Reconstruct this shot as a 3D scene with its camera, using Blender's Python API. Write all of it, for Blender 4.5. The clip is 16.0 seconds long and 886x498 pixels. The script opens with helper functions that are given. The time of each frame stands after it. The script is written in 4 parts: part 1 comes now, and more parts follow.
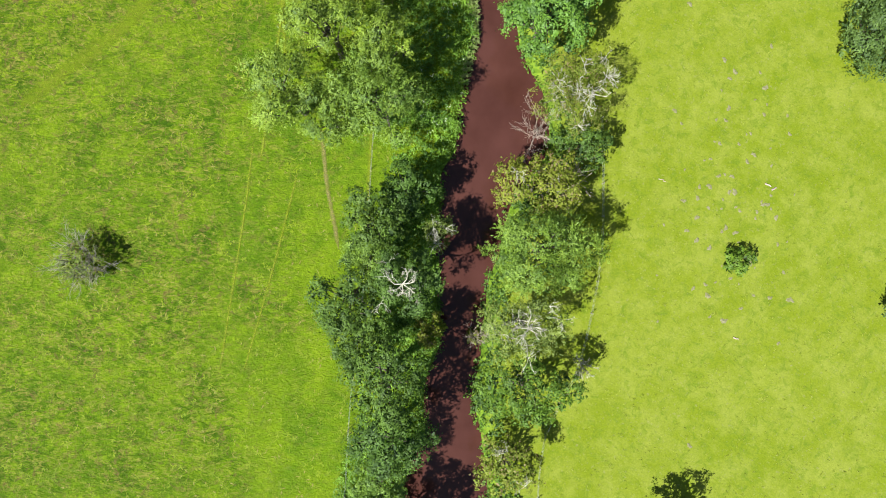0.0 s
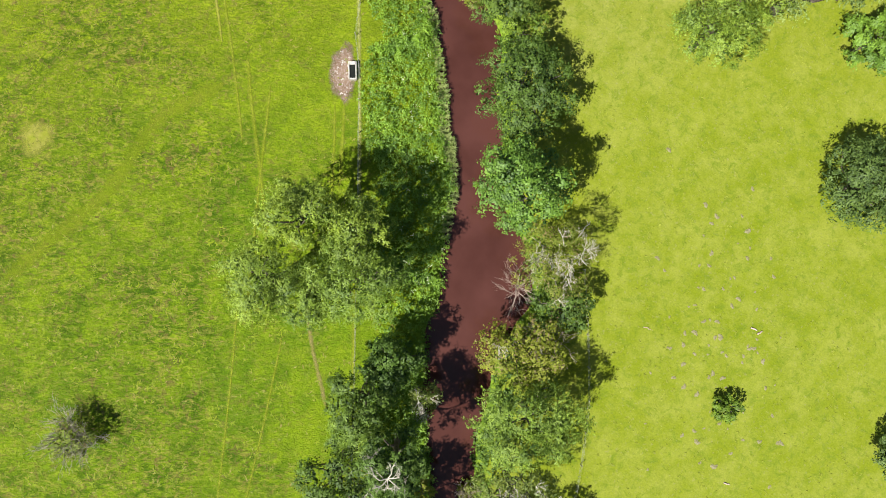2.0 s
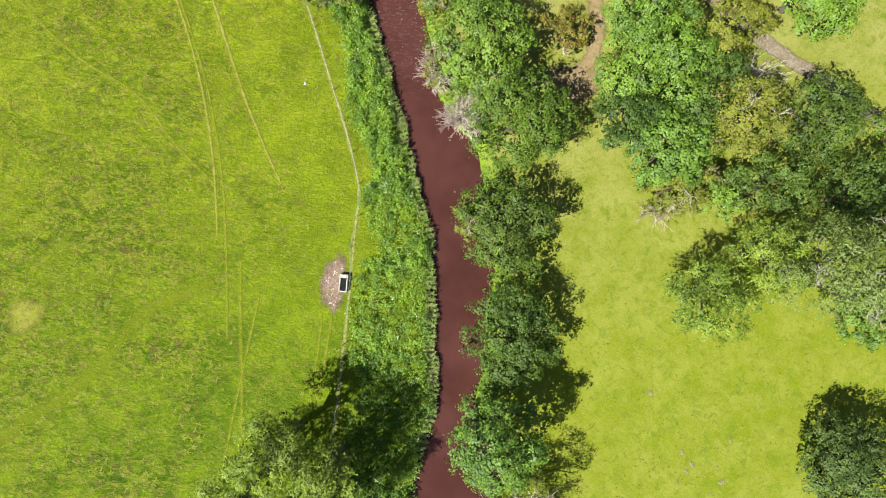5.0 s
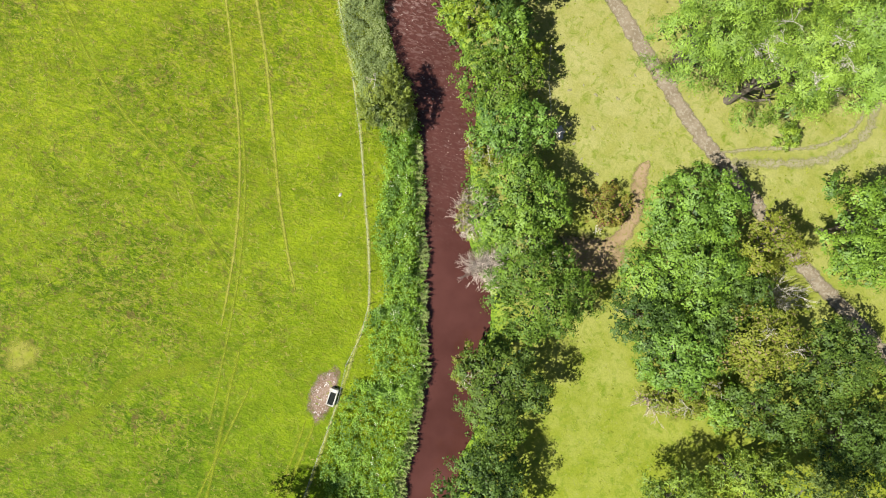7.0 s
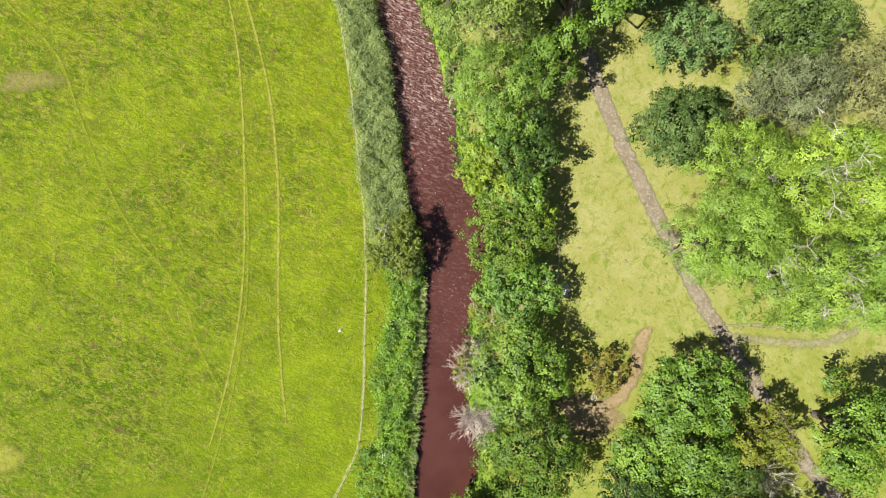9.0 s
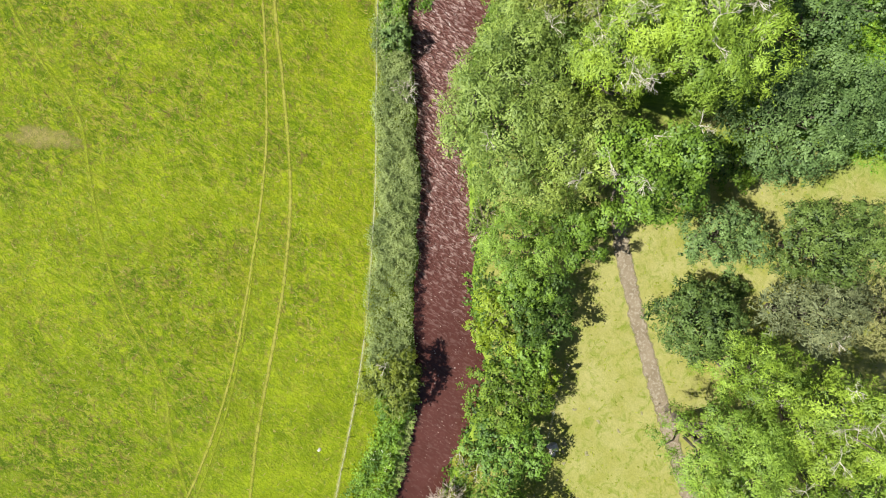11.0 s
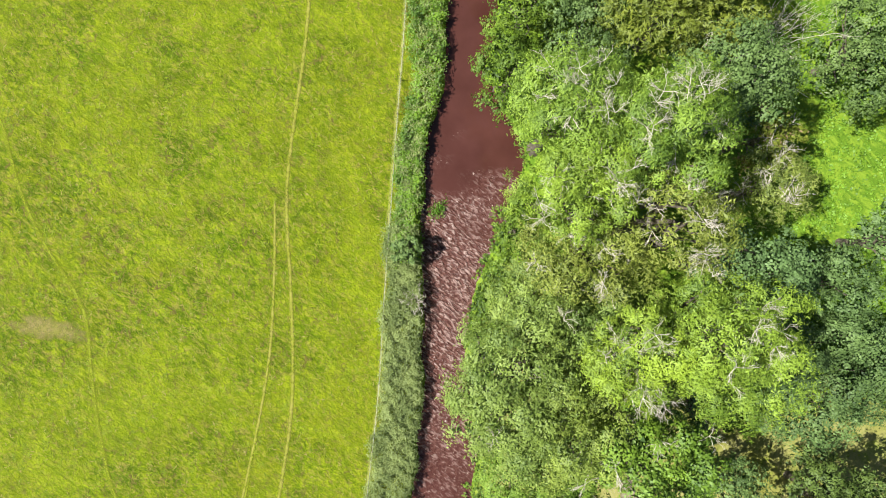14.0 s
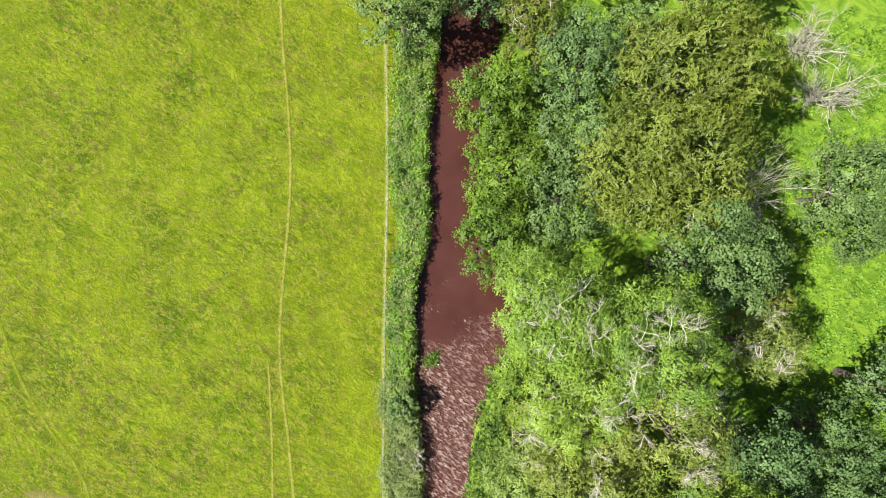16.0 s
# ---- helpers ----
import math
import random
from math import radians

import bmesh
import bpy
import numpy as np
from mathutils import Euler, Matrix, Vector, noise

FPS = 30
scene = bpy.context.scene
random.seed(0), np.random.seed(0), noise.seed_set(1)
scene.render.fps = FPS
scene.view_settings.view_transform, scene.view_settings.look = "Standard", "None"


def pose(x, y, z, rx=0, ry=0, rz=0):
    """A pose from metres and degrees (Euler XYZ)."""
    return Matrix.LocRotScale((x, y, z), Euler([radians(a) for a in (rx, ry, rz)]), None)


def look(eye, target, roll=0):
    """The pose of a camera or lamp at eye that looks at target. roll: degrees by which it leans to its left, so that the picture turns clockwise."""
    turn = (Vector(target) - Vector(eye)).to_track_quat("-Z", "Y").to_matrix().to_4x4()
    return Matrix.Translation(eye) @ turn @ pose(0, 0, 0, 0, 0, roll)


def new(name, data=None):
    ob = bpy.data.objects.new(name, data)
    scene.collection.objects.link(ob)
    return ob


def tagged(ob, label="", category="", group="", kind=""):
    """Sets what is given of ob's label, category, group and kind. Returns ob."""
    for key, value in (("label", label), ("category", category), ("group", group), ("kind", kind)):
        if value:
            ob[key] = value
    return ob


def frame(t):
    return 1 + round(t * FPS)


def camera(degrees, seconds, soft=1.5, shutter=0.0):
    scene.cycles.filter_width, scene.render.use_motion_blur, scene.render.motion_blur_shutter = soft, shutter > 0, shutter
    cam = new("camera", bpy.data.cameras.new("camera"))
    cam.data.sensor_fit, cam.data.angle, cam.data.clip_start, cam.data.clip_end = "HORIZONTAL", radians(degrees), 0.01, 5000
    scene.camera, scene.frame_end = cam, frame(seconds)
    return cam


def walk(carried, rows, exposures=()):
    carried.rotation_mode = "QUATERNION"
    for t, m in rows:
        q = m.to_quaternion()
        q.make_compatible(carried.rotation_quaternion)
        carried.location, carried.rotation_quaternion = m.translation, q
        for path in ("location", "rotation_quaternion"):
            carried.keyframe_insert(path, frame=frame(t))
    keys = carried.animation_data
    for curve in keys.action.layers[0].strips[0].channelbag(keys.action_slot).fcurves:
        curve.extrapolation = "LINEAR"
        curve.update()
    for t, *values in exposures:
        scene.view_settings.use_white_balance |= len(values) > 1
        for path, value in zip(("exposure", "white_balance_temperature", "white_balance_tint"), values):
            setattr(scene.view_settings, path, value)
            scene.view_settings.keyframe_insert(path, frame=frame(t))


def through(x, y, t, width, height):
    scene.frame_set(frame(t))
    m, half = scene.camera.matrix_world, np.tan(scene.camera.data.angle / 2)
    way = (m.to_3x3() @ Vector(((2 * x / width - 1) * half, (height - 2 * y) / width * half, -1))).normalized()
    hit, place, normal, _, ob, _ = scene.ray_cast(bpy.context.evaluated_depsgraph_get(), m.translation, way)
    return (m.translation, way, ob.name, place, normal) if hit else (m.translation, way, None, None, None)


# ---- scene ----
cam = camera(72.01, 16.0, 1.0)
# PATH
PATH = [
    (0.0, -1.34, -1.095, 63.681, 0.401, -0.22, 1.606),
    (0.5, -0.847, 2.95, 63.786, 0.34, -0.032, 0.914),
    (1.0, -0.396, 7.421, 63.801, 0.146, 0.089, 0.258),
    (1.5, 0.084, 11.628, 63.791, -0.115, 0.142, -0.181),
    (2.0, 0.654, 15.987, 63.71, -0.245, 0.222, -0.659),
    (2.5, 1.03, 19.857, 63.642, -0.256, 0.16, -1.14),
    (3.0, 1.386, 23.868, 63.626, -0.108, 0.072, -1.558),
    (3.5, 1.777, 27.619, 63.554, -0.027, 0.028, -1.836),
    (4.0, 2.077, 31.603, 63.471, 0.049, 0.041, -1.477),
    (4.2, 2.13, 33.108, 63.44, 0.047, 0.096, -0.972),
    (6.3, 0.99, 47.967, 64.191, 0.134, 1.682, 16.582),
    (6.5, 0.483, 49.457, 64.199, 0.104, 1.665, 17.157),
    (7.0, -0.817, 53.233, 64.144, 0.078, 1.607, 18.151),
    (7.5, -2.082, 56.728, 64.116, 0.073, 1.548, 18.746),
    (8.0, -3.637, 60.515, 64.053, 0.024, 1.394, 19.502),
    (8.5, -5.292, 63.976, 64.04, -0.08, 1.196, 21.019),
    (9.0, -7.129, 67.645, 63.926, -0.207, 1.075, 23.457),
    (9.2, -7.903, 69.031, 63.858, -0.272, 1.036, 24.446),
    (11.3, -17.673, 80.503, 62.306, -0.475, -0.69, 34.577),
    (11.5, -18.534, 81.548, 62.271, -0.494, -0.712, 34.919),
    (12.0, -20.665, 84.358, 62.109, -0.458, -0.738, 35.68),
    (12.5, -22.496, 87.036, 61.887, -0.307, -0.579, 36.272),
    (13.0, -24.496, 90.033, 61.76, -0.176, -0.404, 36.65),
    (13.5, -26.527, 92.877, 61.708, -0.153, -0.344, 36.712),
    (14.0, -28.567, 96.024, 61.618, -0.062, -0.171, 36.737),
    (14.5, -30.512, 99.154, 61.592, -0.15, -0.045, 36.363),
    (15.0, -32.512, 102.516, 61.595, -0.14, 0.041, 35.594),
    (15.5, -34.3, 105.689, 61.6, -0.08, 0.15, 34.6),
    (16.0, -36.149, 109.074, 61.531, 0.144, 0.227, 33.382),
]
walk(cam, [(t, pose(*p)) for t, *p in PATH], [(0.0, 0.86, 6150, 1), (1.2, 0.83, 6400, 7), (2.2, 0.82, 6480, 8), (12.0, 0.84, 6480, 8.5), (14.0, 0.9, 6450, 8), (16.0, 0.9, 6450, 7)])
# PATH END

# ---- light ----
SUN_EL, SHADOW_DIR = radians(54), radians(40)
world = bpy.data.worlds.new("sky")
scene.world = world
world.use_nodes = True
wn = world.node_tree
sky = wn.nodes.new("ShaderNodeTexSky")
sky.sky_type, sky.sun_disc = "NISHITA", False
sky.sun_elevation, sky.sun_rotation = SUN_EL, radians(232)
wn.links.new(sky.outputs[0], wn.nodes["Background"].inputs[0])
wn.nodes["Background"].inputs[1].default_value = 0.048
sun_data = bpy.data.lights.new("sun", "SUN")
sun_data.energy, sun_data.angle, sun_data.color = 5.2, radians(0.6), (1.0, 0.96, 0.88)
sun = new("sun", sun_data)
sun.matrix_world = look((0, 0, 80), (math.cos(SHADOW_DIR) * math.cos(SUN_EL), math.sin(SHADOW_DIR) * math.cos(SUN_EL), 80 - math.sin(SUN_EL)))
scene.view_settings.exposure = 0.9


# ---- materials ----
def material(name):
    m = bpy.data.materials.new(name)
    m.use_nodes = True
    nt = m.node_tree
    nt.nodes.remove(nt.nodes["Principled BSDF"])
    return m, nt, nt.nodes["Material Output"]


def node(nt, kind, **values):
    n = nt.nodes.new(kind)
    for key, value in values.items():
        n.inputs[key.replace("_", " ")].default_value = value
    return n


def mix_rgb(nt, fac, a, b, blend="MIX"):
    n = nt.nodes.new("ShaderNodeMix")
    n.data_type, n.blend_type = "RGBA", blend
    for socket, value in ((n.inputs[0], fac), (n.inputs[6], a), (n.inputs[7], b)):
        if isinstance(value, bpy.types.NodeSocket):
            nt.links.new(value, socket)
        elif isinstance(value, tuple):
            socket.default_value = (*value, 1)
        else:
            socket.default_value = value
    return n.outputs[2]


def noise_fac(nt, scale, detail=3.0, low=0.35, high=0.65, rough=0.55, coord=None, warp=0.0):
    n = node(nt, "ShaderNodeTexNoise", Scale=scale, Detail=detail, Roughness=rough, Distortion=warp)
    if coord is None:
        coord = nt.nodes.new("ShaderNodeNewGeometry").outputs["Position"]
    tilt = node(nt, "ShaderNodeMapping", Location=(3.1, 1.7, 0.37), Rotation=(0.62, 0.41, 0.5))
    nt.links.new(coord, tilt.inputs["Vector"])
    nt.links.new(tilt.outputs[0], n.inputs["Vector"])
    r = node(nt, "ShaderNodeMapRange", From_Min=low, From_Max=high)
    nt.links.new(n.outputs[0], r.inputs["Value"])
    return r.outputs[0]


def attribute(nt, name):
    n = nt.nodes.new("ShaderNodeAttribute")
    n.attribute_name = name
    return n.outputs["Fac"]


def bump(nt, height, strength, distance):
    n = node(nt, "ShaderNodeBump", Strength=strength, Distance=distance)
    nt.links.new(height, n.inputs["Height"])
    return n.outputs[0]


def principled(nt, out, colour, rough=0.8, normal=None, spec=0.3, **more):
    p = node(nt, "ShaderNodeBsdfPrincipled", Roughness=rough, **more)
    p.inputs["Specular IOR Level"].default_value = spec
    if isinstance(colour, tuple):
        p.inputs["Base Color"].default_value = (*colour, 1)
    else:
        nt.links.new(colour, p.inputs["Base Color"])
    if normal is not None:
        nt.links.new(normal, p.inputs["Normal"])
    nt.links.new(p.outputs[0], out.inputs[0])
    return p


def leaf_material(name, dark, light, through=0.22, gloss=0.045, odd=None):
    """Leaves: a colour by clump and by leaf, some light passing through, a faint gloss."""
    m, nt, out = material(name)
    island = nt.nodes.new("ShaderNodeNewGeometry").outputs["Random Per Island"]
    # the deepened dark end also paints the shade inside tree crowns
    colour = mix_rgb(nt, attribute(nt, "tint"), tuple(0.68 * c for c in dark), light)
    colour = mix_rgb(nt, island, colour, tuple(min(1, c * 1.2) for c in light))
    half = nt.nodes.new("ShaderNodeMath")
    half.operation = "MULTIPLY"
    nt.links.new(island, half.inputs[0])
    half.inputs[1].default_value = 0.26
    nt.links.new(half.outputs[0], colour.node.inputs[0])
    own = nt.nodes.new("ShaderNodeObjectInfo").outputs["Random"]
    colour = mix_rgb(nt, 1.0, colour, mix_rgb(nt, own, (0.86, 0.92, 0.72), (1.16, 1.08, 0.64)), "MULTIPLY")
    if odd:
        r = node(nt, "ShaderNodeMapRange", From_Min=0.87, From_Max=0.9)
        nt.links.new(island, r.inputs["Value"])
        colour = mix_rgb(nt, r.outputs[0], colour, odd)
    d = nt.nodes.new("ShaderNodeBsdfDiffuse")
    t = nt.nodes.new("ShaderNodeBsdfTranslucent")
    g = node(nt, "ShaderNodeBsdfGlossy", Roughness=0.6)
    g.inputs["Color"].default_value = (0.75, 0.8, 0.75, 1)
    warm = mix_rgb(nt, 1.0, colour, (1.15, 1.1, 0.5), "MULTIPLY")
    nt.links.new(colour, d.inputs[0])
    nt.links.new(warm, t.inputs[0])
    a = node(nt, "ShaderNodeMixShader", Fac=through * 0.7)
    b = node(nt, "ShaderNodeMixShader", Fac=gloss)
    nt.links.new(d.outputs[0], a.inputs[1])
    nt.links.new(t.outputs[0], a.inputs[2])
    nt.links.new(a.outputs[0], b.inputs[1])
    nt.links.new(g.outputs[0], b.inputs[2])
    nt.links.new(b.outputs[0], out.inputs[0])
    return m


def grained_material(name, a, b, scale, rough=0.85, relief=0.02, c=None, fine=6.0):
    m, nt, out = material(name)
    colour = mix_rgb(nt, noise_fac(nt, scale), a, b)
    if c:
        colour = mix_rgb(nt, noise_fac(nt, scale * fine, 4, 0.5, 0.62), colour, c)
    principled(nt, out, colour, rough, bump(nt, noise_fac(nt, scale * fine, 4, 0.2, 0.8), 0.7, relief))
    return m


def grass_material():
    """Rough meadow on one side of the river, close-grazed paler park grass on the other, lush growth in the wood."""
    m, nt, out = material("grass")
    park, lush, dry, verge = (attribute(nt, k) for k in ("park", "lush", "dry", "verge"))

    def times(a, b):
        n = nt.nodes.new("ShaderNodeMath")
        n.operation = "MULTIPLY"
        nt.links.new(a, n.inputs[0])
        if isinstance(b, float):
            n.inputs[1].default_value = b
        else:
            nt.links.new(b, n.inputs[1])
        return n.outputs[0]

    def less(a, amount):
        n = node(nt, "ShaderNodeMapRange", To_Min=1.0, To_Max=1.0 - amount)
        nt.links.new(a, n.inputs["Value"])
        return n.outputs[0]

    broad = noise_fac(nt, 0.045, 3)
    patch = noise_fac(nt, 0.21, 6, 0.40, 0.60, 0.66, warp=0.8)
    rank = noise_fac(nt, 0.09, 6, 0.42, 0.58, 0.66, warp=1.0)
    turned = node(nt, "ShaderNodeMapping", Rotation=(0, 0, radians(-118)), Scale=(0.62, 1.25, 1.0))
    nt.links.new(nt.nodes.new("ShaderNodeNewGeometry").outputs["Position"], turned.inputs["Vector"])
    clump = noise_fac(nt, 0.75, 6, 0.43, 0.57, 0.70, turned.outputs[0], 1.2)
    stroke = noise_fac(nt, 1.9, 5, 0.41, 0.59, 0.66, turned.outputs[0], 1.6)
    straw = noise_fac(nt, 1.5, 6, 0.50, 0.62, 0.72, turned.outputs[0], 1.4)
    fine = noise_fac(nt, 5.5, 3, 0.30, 0.70)
    fresh = mix_rgb(nt, broad, (0.086, 0.156, 0.003), (0.130, 0.192, 0.004))
    ripe = mix_rgb(nt, broad, (0.152, 0.200, 0.005), (0.188, 0.220, 0.007))
    meadow = mix_rgb(nt, dry, fresh, ripe)
    meadow = mix_rgb(nt, patch, meadow, mix_rgb(nt, dry, (0.156, 0.226, 0.005), (0.220, 0.272, 0.009)))
    uneven = less(verge, 0.60)
    coarse = node(nt, "ShaderNodeMapRange", To_Min=0.55, To_Max=1.0)
    nt.links.new(rank, coarse.inputs["Value"])
    uneven = times(uneven, coarse.outputs[0])
    meadow = mix_rgb(nt, times(less(clump, 1.0), uneven), meadow, mix_rgb(nt, 1.0, meadow, (0.46, 0.58, 0.36), "MULTIPLY"))
    meadow = mix_rgb(nt, times(less(stroke, 1.0), uneven), meadow, mix_rgb(nt, 1.0, meadow, (0.52, 0.62, 0.42), "MULTIPLY"))
    tan = times(straw, times(uneven, 0.7))
    meadow = mix_rgb(nt, tan, meadow, (0.250, 0.218, 0.050))
    seed = times(noise_fac(nt, 1.2, 6, 0.53, 0.63, 0.75, None, 0.9), times(uneven, 0.85))
    meadow = mix_rgb(nt, seed, meadow, (0.120, 0.088, 0.030))
    pale = mix_rgb(nt, broad, (0.148, 0.188, 0.007), (0.164, 0.200, 0.011))
    worn = mix_rgb(nt, broad, (0.196, 0.206, 0.040), (0.238, 0.232, 0.070))
    pale = mix_rgb(nt, dry, pale, worn)
    pale = mix_rgb(nt, noise_fac(nt, 0.35, 7, 0.40, 0.62, 0.7), pale, mix_rgb(nt, dry, (0.205, 0.232, 0.030), (0.275, 0.264, 0.100)))
    pale = mix_rgb(nt, noise_fac(nt, 0.9, 6, 0.50, 0.70, 0.7, warp=0.8), pale, (0.116, 0.164, 0.010))
    pale = mix_rgb(nt, noise_fac(nt, 3.1, 5, 0.58, 0.74, 0.7), pale, (0.225, 0.222, 0.080))
    colour = mix_rgb(nt, park, meadow, pale)
    wild = mix_rgb(nt, clump, (0.085, 0.165, 0.012), (0.175, 0.270, 0.024))
    colour = mix_rgb(nt, lush, colour, wild)
    grain = mix_rgb(nt, fine, (0.80, 0.82, 0.74), (1.16, 1.14, 1.04))
    grain = mix_rgb(nt, park, grain, mix_rgb(nt, fine, (0.88, 0.90, 0.84), (1.09, 1.07, 1.03)))
    colour = mix_rgb(nt, 1.0, colour, grain, "MULTIPLY")
    relief = node(nt, "ShaderNodeBump", Distance=0.16)
    nt.links.new(stroke, relief.inputs["Height"])
    nt.links.new(times(less(park, 0.75), 0.55), relief.inputs["Strength"])
    fuzz = node(nt, "ShaderNodeBump", Strength=0.5, Distance=0.05)
    nt.links.new(noise_fac(nt, 3.4, 6, 0.2, 0.8, 0.75), fuzz.inputs["Height"])
    nt.links.new(relief.outputs[0], fuzz.inputs["Normal"])
    principled(nt, out, colour, 0.9, fuzz.outputs[0], 0.15)
    return m


def water_material():
    m, nt, out = material("river_water")
    riffle = attribute(nt, "riffle")
    murk = mix_rgb(nt, noise_fac(nt, 0.16, 4), (0.048, 0.0170, 0.0130), (0.074, 0.0280, 0.0230))
    # mottling of the stony bed, with sky reflection on ripples put into its colour
    stones = noise_fac(nt, 3.4, 6, 0.44, 0.70)
    bed_gleam = mix_rgb(nt, stones, (0.070, 0.027, 0.022), (0.165, 0.082, 0.068))
    colour = mix_rgb(nt, riffle, murk, bed_gleam)
    flecks = node(nt, "ShaderNodeMapRange", From_Min=0.02, From_Max=0.09)
    nt.links.new(riffle, flecks.inputs["Value"])
    foam = nt.nodes.new("ShaderNodeMath")
    foam.operation = "MULTIPLY"
    nt.links.new(noise_fac(nt, 4.2, 2, 0.69, 0.73), foam.inputs[0])
    nt.links.new(flecks.outputs[0], foam.inputs[1])
    colour = mix_rgb(nt, foam.outputs[0], colour, (0.36, 0.28, 0.25))
    calm = noise_fac(nt, 1.6, 2, 0.0, 1.0)
    rip = nt.nodes.new("ShaderNodeTexNoise")
    rip.inputs["Scale"].default_value, rip.inputs["Detail"].default_value = 2.5, 1.5
    rip.inputs["Distortion"].default_value = 0.5
    mp = node(nt, "ShaderNodeMapping", Rotation=(0, 0, radians(-20)), Scale=(0.75, 1.8, 1.0))
    nt.links.new(nt.nodes.new("ShaderNodeNewGeometry").outputs["Position"], mp.inputs["Vector"])
    nt.links.new(mp.outputs[0], rip.inputs["Vector"])
    # pale ripple crests: the bright sky's reflection, painted into the base colour
    crest_shine = node(nt, "ShaderNodeMapRange", From_Min=0.52, From_Max=0.66)
    nt.links.new(rip.outputs[0], crest_shine.inputs["Value"])
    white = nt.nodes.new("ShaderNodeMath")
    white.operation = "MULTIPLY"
    nt.links.new(crest_shine.outputs[0], white.inputs[0])
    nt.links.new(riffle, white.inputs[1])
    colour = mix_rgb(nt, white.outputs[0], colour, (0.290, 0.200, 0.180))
    b1 = node(nt, "ShaderNodeBump", Strength=0.10, Distance=0.03)
    nt.links.new(calm, b1.inputs["Height"])
    b2 = node(nt, "ShaderNodeBump", Distance=0.40)
    nt.links.new(rip.outputs[0], b2.inputs["Height"])
    nt.links.new(riffle, b2.inputs["Strength"])
    nt.links.new(b1.outputs[0], b2.inputs["Normal"])
    p = principled(nt, out, colour, 0.07, b2.outputs[0], 0.5)
    p.inputs["IOR"].default_value = 1.33
    rr = node(nt, "ShaderNodeMapRange", To_Min=0.07, To_Max=0.28)
    nt.links.new(riffle, rr.inputs["Value"])
    nt.links.new(rr.outputs[0], p.inputs["Roughness"])
    return m


def feathered(name, a, b, scale, low, high, c=None):
    """Trodden or bare ground that breaks up and fades into the grass towards its edges."""
    m, nt, out = material(name)
    colour = mix_rgb(nt, noise_fac(nt, scale), a, b)
    if c:
        colour = mix_rgb(nt, noise_fac(nt, scale * 5, 4, 0.5, 0.62), colour, c)
    p = principled(nt, out, colour, 0.92, bump(nt, noise_fac(nt, scale * 5, 4, 0.2, 0.8), 0.6, 0.03), 0.15)
    add = nt.nodes.new("ShaderNodeMath")
    nt.links.new(attribute(nt, "core"), add.inputs[0])
    nt.links.new(noise_fac(nt, 1.6, 6, 0.25, 0.75, 0.75), add.inputs[1])
    r = node(nt, "ShaderNodeMapRange", From_Min=low, From_Max=high)
    nt.links.new(add.outputs[0], r.inputs["Value"])
    clear = nt.nodes.new("ShaderNodeBsdfTransparent")
    mixer = nt.nodes.new("ShaderNodeMixShader")
    nt.links.new(r.outputs[0], mixer.inputs[0])
    nt.links.new(clear.outputs[0], mixer.inputs[1])
    nt.links.new(p.outputs[0], mixer.inputs[2])
    nt.links.new(mixer.outputs[0], out.inputs[0])
    return m


GRASS, WATER = grass_material(), water_material()
TRAIL = feathered("trodden_grass", (0.200, 0.222, 0.020), (0.250, 0.240, 0.050), 1.3, 0.45, 1.65)
FAINT = feathered("lightly_trodden_grass", (0.170, 0.210, 0.010), (0.205, 0.236, 0.022), 1.3, 0.48, 1.9)
BROAD = feathered("broad_trodden_grass", (0.160, 0.214, 0.008), (0.190, 0.226, 0.014), 0.6, 0.65, 2.4)
BROWNED = feathered("browned_grass", (0.195, 0.190, 0.040), (0.240, 0.200, 0.075), 1.3, 0.55, 1.9)
GRAVEL = feathered("path_gravel", (0.165, 0.132, 0.086), (0.218, 0.178, 0.122), 0.8, 0.30, 1.0, (0.262, 0.228, 0.168))
WORN = feathered("worn_grass_track", (0.240, 0.218, 0.120), (0.300, 0.270, 0.170), 0.9, 0.45, 1.8, (0.20, 0.21, 0.05))
DIRT = feathered("bare_earth", (0.22, 0.155, 0.085), (0.29, 0.21, 0.125), 0.7, 0.40, 1.3, (0.20, 0.17, 0.06))
PAD = feathered("trampled_pad", (0.15, 0.098, 0.066), (0.215, 0.150, 0.110), 1.2, 0.45, 1.3, (0.28, 0.22, 0.19))
SOIL = grained_material("molehill_soil", (0.175, 0.165, 0.070), (0.235, 0.215, 0.125), 4, 0.95, 0.03)
STONE = grained_material("pale_stone", (0.36, 0.32, 0.29), (0.52, 0.48, 0.44), 3, 0.85, 0.02)
CONCRETE = grained_material("weathered_concrete", (0.42, 0.40, 0.36), (0.58, 0.56, 0.51), 2.5, 0.85, 0.01, (0.3, 0.29, 0.25))
BARK = grained_material("bark", (0.085, 0.070, 0.052), (0.16, 0.135, 0.105), 2.0, 0.9, 0.04)
DEADWOOD = grained_material("bleached_wood", (0.42, 0.38, 0.31), (0.62, 0.57, 0.48), 2.5, 0.85, 0.02)
PINKWOOD = grained_material("bare_twig_bark", (0.36, 0.27, 0.225), (0.54, 0.44, 0.39), 2.5, 0.85, 0.02)
CREAM = grained_material("bleached_twigs", (0.50, 0.42, 0.36), (0.70, 0.61, 0.54), 2.5, 0.85, 0.02)
POSTWOOD = grained_material("weathered_post_wood", (0.27, 0.24, 0.19), (0.40, 0.36, 0.30), 3.0, 0.9, 0.01)
